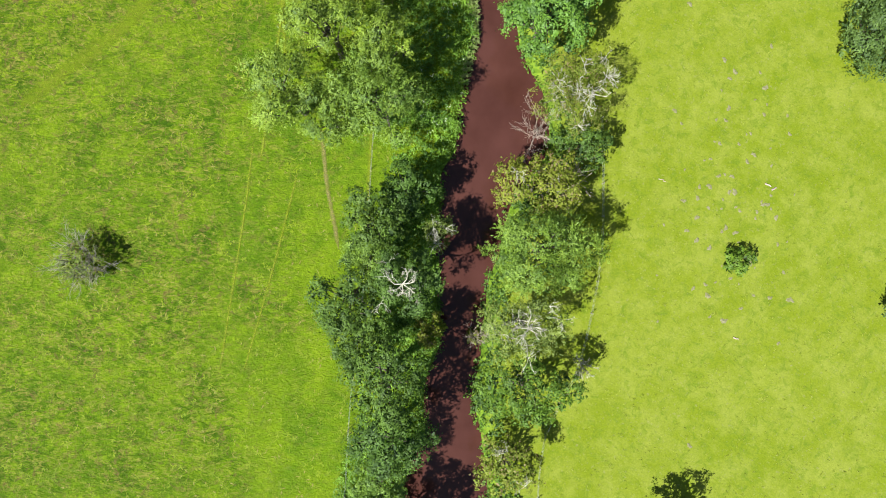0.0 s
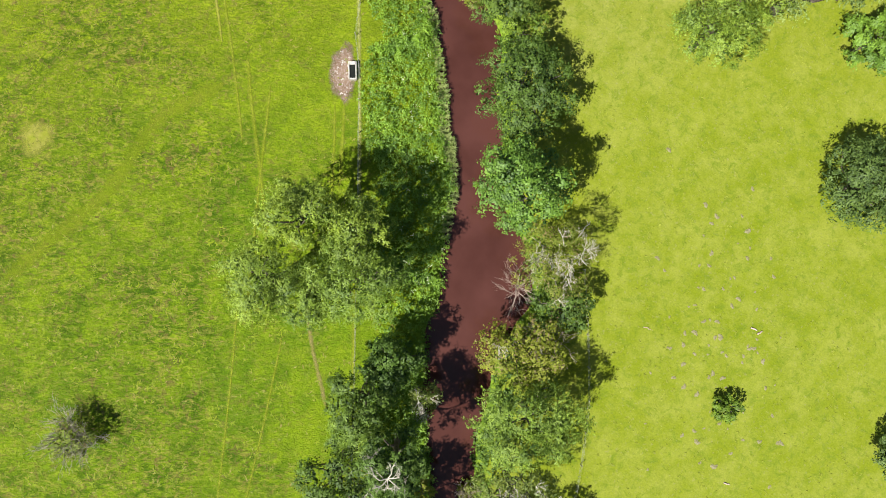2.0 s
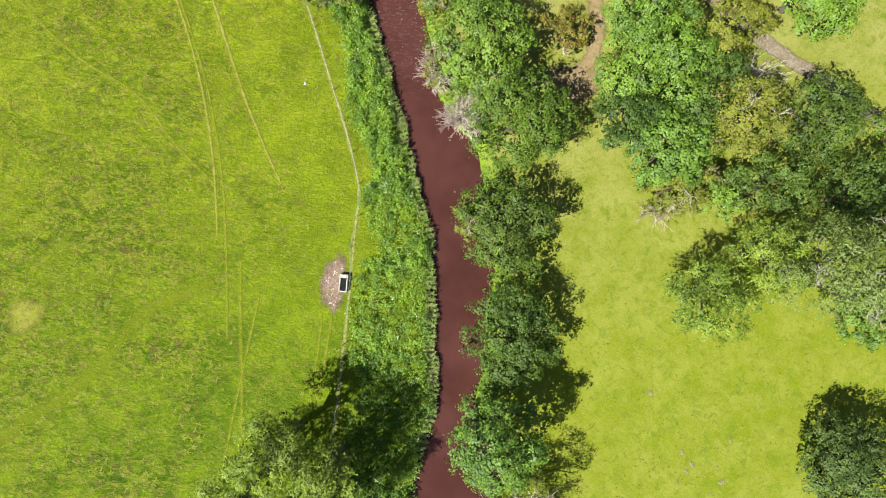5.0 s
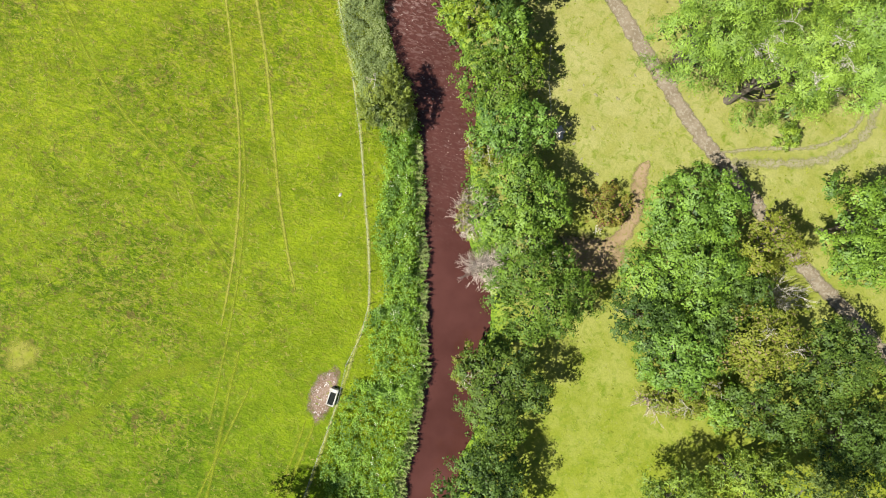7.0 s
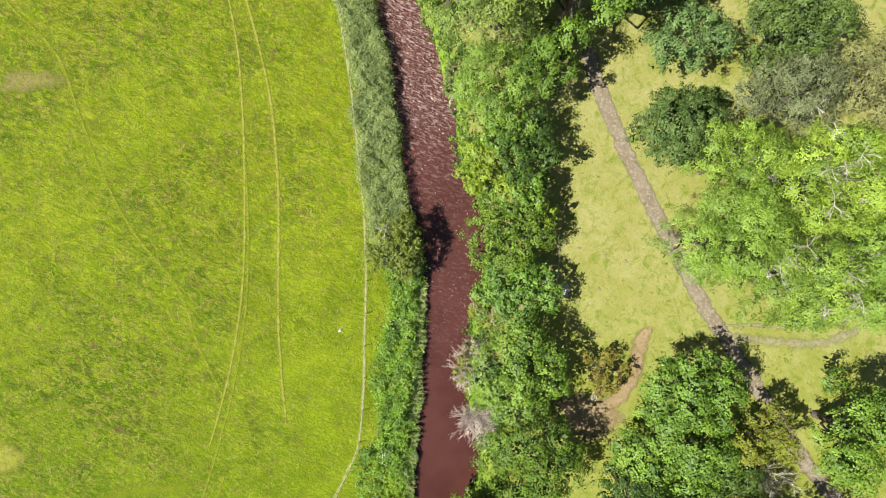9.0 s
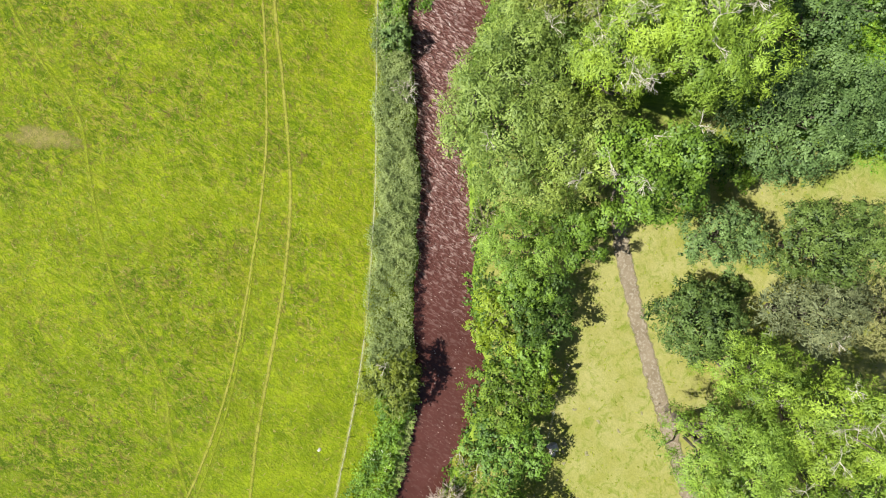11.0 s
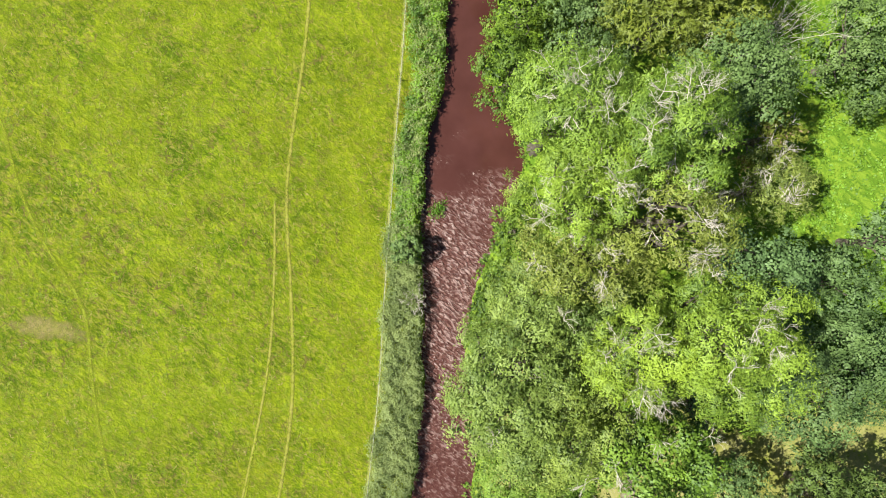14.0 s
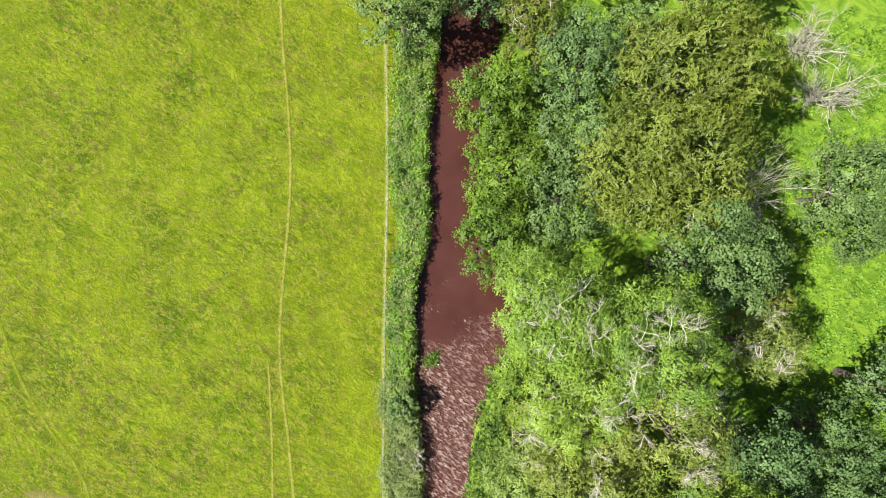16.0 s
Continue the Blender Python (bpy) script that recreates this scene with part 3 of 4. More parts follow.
    e = unit(gen.normal(size=(len(w2), 3)) + d[w2] * 0.5 + [0, 0, 0.45])
    q = sp[w2] + e * (sr[w2] * gen.uniform(0.45, 1.0 + loose * 0.22, len(w2)))[:, None] * [1, 1, 0.75]
    if shoots:  # leaves strung along straight shoots that fan out from each spray
        fan = unit(gen.normal(size=(len(sp), 6, 3)) * 0.9 + d[:, None] * 0.7 + [0, 0, 0.15])
        way = fan[w2, gen.integers(0, 6, len(w2))]
        far = gen.uniform(0.1, 1.0, len(w2))
        line = sp[w2] + way * (sr[w2] * 1.65 * far)[:, None] - np.c_[np.zeros((len(w2), 2)), 0.35 * sr[w2] * far**2] + gen.normal(size=(len(w2), 3)) * 0.045
        pick = (gen.random(len(w2)) < shoots)[:, None]
        q = np.where(pick, line, q)
    facing = e * 0.60 + d[w2] * 0.55 + gen.normal(size=(len(w2), 3)) * 0.20 + [0, 0, 0.22]
    lead = e * [1, 1, 0.4] + gen.normal(size=(len(w2), 3)) * 0.38
    s = leaf * gen.uniform(0.65, 1.35, len(w2))
    lt = tint[w2] + gen.normal(size=len(w2)) * 0.10
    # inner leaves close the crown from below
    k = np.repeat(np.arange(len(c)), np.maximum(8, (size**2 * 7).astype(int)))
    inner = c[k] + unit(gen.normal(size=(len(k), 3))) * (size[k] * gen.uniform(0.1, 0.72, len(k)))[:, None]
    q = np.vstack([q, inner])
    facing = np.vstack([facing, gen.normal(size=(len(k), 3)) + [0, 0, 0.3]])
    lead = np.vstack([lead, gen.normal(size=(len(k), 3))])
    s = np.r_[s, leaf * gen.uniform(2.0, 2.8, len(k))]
    # darkest tint on every inner leaf: the crown's inner shade, put into colour
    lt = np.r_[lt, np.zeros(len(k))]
    q[:, 2] = np.maximum(q[:, 2], 0.12)
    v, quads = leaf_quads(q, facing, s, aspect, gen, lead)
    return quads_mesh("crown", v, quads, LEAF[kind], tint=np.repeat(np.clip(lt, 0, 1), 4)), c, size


SPECIES = {  # leaf, spacing, leaves a clump, aspect, lobes for 4 m, looseness, bare twigs
    "willow": (0.34, 0.52, 17, 0.36, 15, 0.55, 0), "alder": (0.29, 0.45, 12, 0.72, 14, 0.45, 0), "sycamore": (0.31, 0.48, 13, 0.74, 15, 0.42, 0),
    "oak": (0.29, 0.45, 12, 0.70, 15, 0.42, 0), "ash": (0.30, 0.50, 20, 0.38, 19, 0.52, 12), "oldash": (0.29, 0.50, 16, 0.50, 20, 0.55, 3), "hazel": (0.30, 0.48, 14, 0.72, 13, 0.55, 2), "ivy": (0.27, 0.42, 12, 0.80, 15, 0.42, 0),
    "yew": (0.34, 0.46, 12, 0.50, 30, 0.22, 0), "grey": (0.44, 0.56, 9, 0.26, 15, 0.60, 1), "yellow": (0.30, 0.45, 13, 0.65, 12, 0.45, 0),
    "olive": (0.44, 0.48, 15, 0.30, 16, 0.62, 1), "thin": (0.32, 0.55, 11, 0.40, 16, 0.62, 9), "copper": (0.27, 0.46, 16, 0.70, 10, 0.48, 1), "dead": (0.28, 0.55, 14, 0.45, 12, 0.6, 16),
}
LABELS = {
    "willow": ("willow_tree", "grey-green willow with loose drooping sprays", "tree"), "alder": ("alder_tree", "dark green alder leaning over the river bank", "tree"),
    "sycamore": ("sycamore_tree", "full-leaved mid-green broadleaf tree", "tree"), "ash": ("ash_tree", "lime-green ash with pale bare twigs at the top", "tree"),
    "oak": ("oak_tree", "dark green tree with dense leaves", "tree"), "oldash": ("ash_tree", "tall dull-green ash above the river", "tree"), "hazel": ("hazel_tree", "yellow-green hazel with some browned leaves", "tree"),
    "ivy": ("broadleaf_tree", "blue-green densely leaved tree in the wood", "tree"), "yew": ("yew_tree", "dark rounded evergreen on park grass", "tree"),
    "grey": ("cedar_tree", "grey-green feathery evergreen tree", "tree"), "yellow": ("maple_tree", "bright yellow-green tree on the bank", "tree"),
    "olive": ("willow_tree", "olive-green willow with fine hazy shoots", "tree"), "thin": ("ash_tree", "thinning pale tree full of bare grey twigs", "tree"),
    "copper": ("bush", "bronzed green bush beside bare earth", "bush"), "dead": ("dead_tree", "bleached dying tree of bare forked twigs", "tree"),
}
count = [0]


def tree(kind, x, y, rx, ry, h, turn=0, low=None, label="", name="", group="", twig=None, crag=0):
    """A tree: trunk, limbs, crown, and bare twigs where it has them. x, y: the crown's middle."""
    count[0] += 1
    gen = np.random.default_rng(100 + count[0])
    leaf, spacing, per, aspect, lobes, loose, bare = SPECIES[kind]
    leaf, aspect = leaf * 0.80, aspect * 0.84
    per = per * (2.0 if rx * ry < 5 else 1.25 if rx * ry < 13.7 else 0.84)
    bare = bare if twig is None else twig
    low = h * 0.22 if low is None else low
    r = math.sqrt(rx * ry)
    edge, side, near = river(x, y)
    bx, by = x, y
    if edge[0] < 0.9:
        c = COURSE[near[0]]
        d = COURSE[near[0] + 1] - c
        nrm = np.array([d[1], -d[0]]) / np.hypot(d[0], d[1]) * (side[0] or 1)
        bx, by = c[0] + nrm[0] * (c[2] + 1.1), c[1] + nrm[1] * (c[2] + 1.1)
    bz = float(ground_z(bx, by)[0]) - 0.1
    title = LABELS[kind]
    ob = thing(name or title[0], bx, by, bz, label or title[1], title[2], group)
    if r > 5.5 or h > 15:
        spacing *= 1.12
    rx, ry = rx * 1.06, ry * 1.06
    lobes = int(np.clip(lobes * (r / 4) ** 1.2, 6, 34))
    me, mids, sizes = crown_mesh(gen, kind if kind != "dead" else "hazel", rx, ry, turn, low, h, leaf, spacing, per, aspect, lobes, loose, {"olive": 0.85, "willow": 0.6, "thin": 0.6, "grey": 0.7, "hazel": 0.4, "ash": 0.3, "oldash": 0.3}.get(kind, 0.15))
    me.transform(Matrix.Translation((x - bx, y - by, -bz)))
    mids = mids + [x - bx, y - by, -bz]
    part("crown", me, ob)
    tr = max(0.06, 0.022 * h + 0.02 * r)
    fork = np.array([(x - bx) * 0.5, (y - by) * 0.5, low * 0.9 + 0.3 - bz])
    head = np.array([(x - bx) * 0.9, (y - by) * 0.9, h * 0.72 - bz])
    wood = DEADWOOD if kind == "dead" else BARK
    path = np.vstack([[0, 0, -0.15, tr * 1.5], [0, 0, 0.25, tr * 1.1], bent(fork * [0.4, 0.4, 0.5], fork, tr, tr * 0.85, gen, 0.05, 3), bent(fork, head, tr * 0.8, tr * 0.25, gen, 0.06, 4)[1:]])
    part("trunk", quads_mesh("trunk", *tubes([path], 8), wood, True), ob)
    for k in range(0, len(mids), 1 if len(mids) < 10 else 2):
        a = fork + (head - fork) * gen.uniform(0, 0.6)
        part("limb", quads_mesh("limb", *tubes([bent(a, mids[k], tr * 0.45, tr * 0.10, gen, 0.07, 5)], 5), wood, True), ob)
    for k in range(crag):  # thick bleached dead limbs standing out of the crown
        a = 2 * math.pi * (k + gen.uniform(0, 0.7)) / crag
        way = unit(np.array([math.cos(a), math.sin(a), gen.uniform(0.1, 0.5)]))
        start = head * [1, 1, 0] + [0, 0, h * 0.93 - bz]
        part("dead_limb", quads_mesh("dead_limb", *tubes(twig_paths(gen, start, way, gen.uniform(0.8, 1.4), 0.055, 3, 0.85), 4), DEADWOOD, True), ob, "bleached dead limb")
    if bare:
        for _ in range(bare):
            k = gen.integers(0, max(1, int(len(mids) * 0.66)))
            up = unit(np.array([*gen.normal(size=2) * 0.5, 1.0]))
            s = mids[k] + up * sizes[k] * gen.uniform(0.95, 1.15)
            ln = gen.uniform(0.5, 0.85) + 0.02 * r
            paths = []
            for _ in range(5):
                way = unit(np.array([*gen.normal(size=2), gen.uniform(0.1, 0.55)]))
                paths += twig_paths(gen, s, way, ln, 0.024, 2, 0.5)
            part("bare_twig", quads_mesh("bare_twig", *tubes(paths, 3), DEADWOOD), ob, "pale bare twig")
    return ob


def bare_bush(x, y, rx, ry, h, turn, mat, label, stems=14, leafy=None, level=3):
    """A shrub of bare forking stems from one stool."""
    count[0] += 1
    gen = np.random.default_rng(100 + count[0])
    z = max(float(ground_z(x, y)[0]), WATER_Z - 0.2)
    ob = thing("bare_bush", x, y, z, label, "bush")
    ct, st = math.cos(radians(turn)), math.sin(radians(turn))
    for k in range(stems):
        a = 2 * math.pi * (k + gen.uniform(0, 0.8)) / stems
        f = gen.uniform(0.3, 0.75)
        lx, ly = math.cos(a) * rx * f, math.sin(a) * ry * f
        way = np.array([lx * ct - ly * st, lx * st + ly * ct, (h - z) * gen.uniform(0.45, 0.75)])
        paths = twig_paths(gen, np.array([way[0] * 0.08, way[1] * 0.08, 0.0]), unit(way), np.linalg.norm(way) * 0.75, 0.07, level, 0.5)
        part("stem", quads_mesh("stem", *tubes(paths, 3), mat), ob)
    if leafy:
        me, _, _ = crown_mesh(gen, leafy, rx * 0.85, ry * 0.85, turn, 0.3, h * 0.8, 0.24, 0.7, 3, 0.6, 7, 0.6)
        part("leaves", me, ob, "sparse leaves")
    return ob


# meadow bank, downstream row
ROW = "trees along the meadow bank"
tree("oak", -7.7, 1.7, 3.4, 3.2, 11.1, group=ROW)
tree("oak", -4.6, 4.7, 3.4, 2.8, 8.6, group=ROW)
tree("oak", -10.1, -5.5, 3.6, 4.1, 10.6, group=ROW)
tree("oak", -4.5, -3.8, 3.4, 3.4, 12.6, group=ROW, twig=3, crag=6, label="dark green alder with a bleached bare top")
tree("oak", -9.0, -9.5, 3.2, 3.4, 9.5, group=ROW)
tree("willow", -8.2, -2.2, 3.0, 2.8, 9.5, group=ROW)
tree("hazel", -2.0, -8.7, 1.5, 1.9, 6, label="small bright green tree at the water's edge", twig=0)
tree("thin", -1.4, 1.0, 1.4, 1.7, 6, twig=4, label="small thin twiggy tree leaning over the water")
tree("oak", -6.2, -13.0, 4.1, 3.6, 13.1, group=ROW)
tree("oak", -5.3, -18.3, 4.2, 3.3, 12.1, group=ROW)
tree("willow", -6.6, -23.3, 2.9, 3.2, 9.6, group=ROW)
tree("alder", -5.2, -29.5, 3.8, 3.4, 10.6, group=ROW)
WIL = "willow clump by the fence"
tree("willow", -15.9, 13.3, 3.9, 3.7, 13, group=WIL)
tree("willow", -12.1, 19.2, 4.3, 3.3, 14, group=WIL)
tree("willow", -7.6, 13.0, 4.5, 4.3, 12, group=WIL)
tree("willow", -7.3, 17.4, 3.3, 3.1, 13, group=WIL)
tree("willow", -12.0, 11.6, 3.6, 3.0, 11.5, group=WIL)
bare_bush(-37.6, -3.0, 3.3, 2.9, 4.6, 0, POSTWOOD, "grey twiggy half-dead thorn bush in the meadow", 26, "hazel")
# park bank, downstream row
PRK = "trees along the park bank"
tree("hazel", 5.7, -21.4, 3.3, 3.0, 7, group=PRK)
tree("alder", 7.4, -14.0, 5.5, 3.1, 9, group=PRK)
tree("thin", 6.7, -7.6, 4.5, 3.4, 10, group=PRK, crag=5, label="thinning pale tree with bleached dead limbs")
tree("willow", 8.6, -0.6, 5.4, 3.9, 10.5, group=PRK, label="yellowish-green loose-leaved tree on the park bank")
tree("hazel", 8.0, 5.8, 4.5, 3.4, 7.5, group=PRK)
tree("oak", 11.8, 9.5, 3.2, 2.8, 6.5, group=PRK)
bare_bush(10.6, 6.4, 1.8, 1.2, 6.8, 0, PINKWOOD, "reddish-brown bare twigs among bank trees", 10)
bare_bush(13.6, -12.2, 1.0, 1.8, 3.2, 0, DEADWOOD, "bleached bare branches beside the fence", 6)
bare_bush(2.6, -9.6, 1.3, 1.0, 2.0, 0, PINKWOOD, "reddish bare twigs over the water", 7, "hazel")
tree("dead", 11.0, 14.7, 4.3, 3.8, 8.5)
bare_bush(8.2, 11.8, 1.5, 2.0, 5.5, 20, PINKWOOD, "pinkish bare branch hanging over the water", 5)
tree("sycamore", 7.9, 21.3, 4.6, 4.4, 12.5, group=PRK)
tree("oak", 8.8, 30.8, 4.7, 5.1, 8, group=PRK, label="round dark green tree on the park bank")
tree("alder", 8.6, 37.2, 2.8, 1.9, 5, group=PRK)
tree("oak", 7.0, 41.9, 4.6, 4.6, 8.5, group=PRK)
tree("hazel", 3.8, 42.4, 1.8, 2.6, 5, twig=3, label="yellow-green shrub overhanging the river")
tree("alder", 7.7, 51.7, 5.3, 4.5, 9, 17, group=PRK, label="spreading mid-green tree over the river")
bare_bush(2.3, 52.3, 2.7, 2.3, 4.2, 17, CREAM, "pinkish bare-twigged bush over the river", 48)
bare_bush(-0.8, 57.0, 1.9, 3.3, 3.6, 17, CREAM, "pale bare bush with a little leaf", 38, "hazel")
bare_bush(6.2, 55.8, 3.6, 1.2, 6.5, 35, DEADWOOD, "fallen bleached branches among the trees", 6)
tree("sycamore", 3.5, 59.0, 4.8, 5.2, 7.5, 17, group=PRK)
tree("hazel", -1.4, 63.6, 2.2, 2.0, 4.5, twig=4, label="pale thinning shrub on the park bank")
tree("sycamore", 0.3, 66.0, 4.5, 3.9, 6, 17, group=PRK)
tree("alder", -2.6, 70.4, 4.9, 3.3, 6, 23, group=PRK)
tree("yellow", 0.0, 74.0, 1.6, 1.5, 4.5, label="small bright yellow-green tree")
tree("yellow", -7.3, 75.8, 3.2, 3.5, 6.5, 23)
tree("sycamore", -3.3, 75.2, 3.0, 2.9, 6, 23, group=PRK)
tree("sycamore", -6.8, 80.2, 3.3, 3.3, 7.5, 23, group=PRK)
tree("oak", -4.6, 79.3, 3.6, 4.2, 7.5, 23, group=PRK)
tree("ash", -10.1, 83.5, 4.2, 3.8, 9.5, 23, twig=0, label="light green feathery ash by the river")
tree("alder", -6.6, 86.8, 3.4, 3.7, 9.5, 23, group=PRK)
bare_bush(-13.6, 83.4, 2.0, 2.6, 1.6, 30, PINKWOOD, "dry brown reeds and twigs at the water's edge", 16, "thin", 2)
# tall ashes over the wood's edge
TALL = "tall ashes by the river"
tree("oldash", -17.4, 90.4, 4.8, 6.9, 20, 36, 2.5, group=TALL)
tree("oldash", -12.2, 90.7, 4.2, 5.0, 20, 36, group=TALL)
tree("ash", -8.4, 102.7, 5.1, 5.3, 25, 36, group=TALL, twig=15)
tree("ash", -12.7, 98.1, 3.6, 3.8, 23.5, 36, group=TALL, twig=15)
tree("sycamore", -6.3, 92.7, 5.3, 4.4, 21, 36, twig=5, label="tall mid-green tree with bare grey twig ends")
tree("thin", -18.8, 101.8, 5.5, 4.2, 20, 36, twig=14, group=TALL)
tree("ash", -27.0, 109.8, 4.4, 4.9, 23, 36, group=TALL, twig=15)
tree("ash", -21.1, 111.9, 4.7, 4.6, 26.5, 36, group=TALL, twig=16)
tree("ash", -23.0, 105.0, 4.5, 4.0, 24.5, 36, group=TALL, twig=15)
tree("thin", -16.1, 107.8, 4.2, 4.0, 23.5, 36, twig=16, group=TALL)
tree("oldash", -20.0, 97.4, 3.6, 3.8, 17, 36, group=TALL)
tree("oldash", -16.0, 98.0, 3.4, 3.2, 17, 36, group=TALL)
# low growth over the park-side bank, upstream
UPB = "low trees over the upstream bank"
tree("alder", -24.2, 101.6, 2.2, 3.2, 7, 36, group=UPB)
tree("alder", -33.1, 112.3, 3.5, 4.1, 10.5, 36, group=UPB)
tree("alder", -35.7, 118.4, 4.1, 4.1, 10.5, 36, group=UPB)
tree("ivy", -29.8, 119.1, 4.1, 4.9, 12, 36, group=UPB)
tree("olive", -27.5, 132.4, 6.5, 5.2, 18, 33)
tree("olive", -24.9, 124.3, 6.7, 5.4, 18, 33)
tree("ivy", -18.2, 119.6, 4.8, 4.6, 20, 36)
tree("alder", -40.0, 123.0, 4.1, 3.8, 10, 33, group=UPB)
tree("ivy", -35.1, 129.1, 4.3, 4.9, 12, 33, group=UPB)
tree("hazel", -41.0, 130.5, 3.1, 3.1, 10, 33, group=UPB)
tree("ivy", -51.4, 125.1, 5.0, 3.8, 12, 33, label="blue-green tree on the meadow bank")
tree("ivy", -47.0, 131.5, 4.0, 4.0, 9, 33, label="dark tree arching over the river")
tree("alder", -40.5, 139.5, 5.0, 5.0, 12, group=UPB)
tree("alder", -30.5, 143.5, 5.5, 5.0, 14, group=UPB)
tree("ivy", -9.0, 132.8, 4.4, 5.9, 11.5, 36)
bare_bush(-18.2, 145.0, 2.6, 3.2, 7, 33, DEADWOOD, "bleached bare bush in the wood", 16)
bare_bush(-13.8, 141.8, 4.2, 2.2, 6, 33, DEADWOOD, "bleached bare bush in the wood", 16)
bare_bush(-15.8, 128.5, 2.4, 3.2, 12, 36, DEADWOOD, "bleached bare branches above low growth", 10)
tree("thin", -9.2, 116.8, 3.3, 3.7, 14, 36, twig=12, label="brown-grey dying tree with bare twigs")
tree("hazel", -12.0, 120.6, 2.6, 3.2, 13, 36, label="yellow-green shrubby tree in the wood", twig=4)
tree("ivy", -8.0, 109.4, 4.4, 3.6, 20.5, 36)
tree("ivy", 0.1, 113.8, 3.8, 3.8, 13, 36)
tree("ivy", 3.8, 106.6, 6.6, 6.0, 13.5, 36)
tree("ivy", 3.4, 120.6, 4.7, 3.9, 13, 36)
tree("ivy", 11.0, 112.5, 5.5, 5.0, 13, 36)
tree("yew", -1.0, 141.0, 5.0, 5.0, 11, label="dark green tree in the wood")
tree("ivy", -0.6, 98.6, 3.4, 3.4, 8, 36)
tree("alder", 3.0, 101.4, 3.0, 3.0, 8, 36)
# park: evergreens and ash group
EVG = "evergreens by the path"
tree("yew", 8.1, 86.4, 4.2, 3.9, 9.5, 36, 0.6, group=EVG)
tree("ivy", 4.9, 94.0, 4.0, 3.2, 10.5, 36, group=EVG)
tree("yew", 13.2, 98.6, 4.3, 4.0, 12, 36, 0.8, group=EVG)
tree("grey", 15.6, 92.6, 5.4, 3.4, 11.5, 36, group=EVG)
tree("grey", 22.0, 97.0, 4.6, 4.2, 11.5, 36, group=EVG)
ASH = "lime-green ashes on the park grass"
tree("ash", 13.2, 85.1, 4.5, 3.7, 14, 23, 1.2, group=ASH, twig=2)
tree("ash", 14.0, 77.9, 4.7, 4.4, 16.5, 23, 1.2, group=ASH, twig=2)
tree("ash", 18.9, 84.7, 4.7, 4.8, 20, 23, 1.2, group=ASH)
tree("ash", 20.8, 76.7, 4.8, 4.4, 16.5, 23, 1.2, group=ASH)
tree("ash", 26.7, 80.2, 4.7, 5.4, 17.5, 23, 1.2, group=ASH, twig=7)
tree("yew", 10.8, 91.6, 1.6, 1.6, 2.2, label="low dark shrub on the grass", name="bush")
tree("willow", 27.1, 74.4, 1.2, 1.3, 2.6, low=0.3, label="small grey-green sapling in a guard", name="sapling")
tree("copper", 11.8, 62.1, 3.0, 2.6, 3.4, 18, 0.3)
# park wood in the middle reach
MID = "broadleaf clump in the park"
tree("oak", 26.0, 57.6, 3.2, 3.2, 7.5, 18, group=MID)
tree("oak", 24.6, 54.0, 3.2, 3.0, 7.5, 18, group=MID)
tree("sycamore", 19.3, 64.0, 4.8, 4.3, 8.5, 18, group=MID)
tree("sycamore", 20.1, 57.9, 5.9, 4.5, 8.5, 18, group=MID)
tree("oak", 17.5, 52.6, 3.4, 3.5, 8, 18, group=MID)
tree("hazel", 26.8, 62.2, 3.7, 3.5, 7.5, 18, label="pale flowering tree in the park clump", twig=0)
bare_bush(30.9, 58.8, 2.6, 2.0, 5, 18, DEADWOOD, "grey bare bush in the park clump", 14)
tree("sycamore", 21.9, 50.1, 4.3, 4.1, 8.5, 18, group=MID)
tree("hazel", 28.2, 53.8, 4.5, 4.3, 9, 18, group=MID)
tree("hazel", 24.6, 46.8, 3.8, 2.4, 6, 18, group=MID, twig=5)
bare_bush(23.0, 44.6, 3.0, 1.6, 3, 18, PINKWOOD, "low brown bare undergrowth at the clump's edge", 14)
tree("oak", 35.5, 54.1, 4.6, 4.1, 9, 18, group=MID)
tree("oak", 32.1, 47.7, 4.6, 3.5, 8, 18, group=MID)
tree("oak", 40.2, 47.4, 4.5, 4.9, 8, 18, group=MID)
tree("sycamore", 28.2, 46.6, 2.4, 2.8, 6, group=MID)
tree("willow", 26.5, 36.3, 4.2, 4.1, 9.5, label="grey-green rounded tree on park grass")
tree("willow", 31.6, 41.1, 3.7, 3.9, 11)
tree("thin", 35.2, 40.1, 4.6, 4.8, 17, twig=12)
tree("sycamore", 43.2, 35.8, 3.4, 3.0, 5)
tree("sycamore", 34.0, 66.6, 3.9, 5.3, 12, 18, 0.8)
tree("sycamore", 47.5, 41.0, 4.5, 4.5, 11)
tree("alder", 46.0, 54.0, 5.0, 4.5, 10)
tree("yew", 42.0, 21.6, 4.3, 4.8, 8, 0, 0.5, label="dark dense round evergreen on park grass")
tree("alder", 29.3, -1.1, 1.7, 1.6, 2.6, low=0.2, label="small dark green leafy bush on park grass", name="bush")
tree("yew", 46.1, -5.8, 2.5, 3.0, 4, low=0.3, label="dark evergreen bush on park grass", name="bush")
tree("oak", 21.8, -28.6, 3.4, 3.4, 7)
tree("sycamore", -53.5, -29.5, 3.2, 3.2, 8)
# meadow bank, upstream
tree("olive", -12.6, 65.3, 3.0, 3.4, 4.5, 18, 0.4, label="olive-green rounded bush on the bank", name="bush")
tree("ivy", -31.1, 93.8, 1.6, 1.7, 2.8, 36, 0.3, label="small dark bush on the bank", name="bush")
bare_bush(-27.6, 90.2, 1.4, 1.7, 1.9, 36, DEADWOOD, "grey bare twigs hanging over the bank", 12)
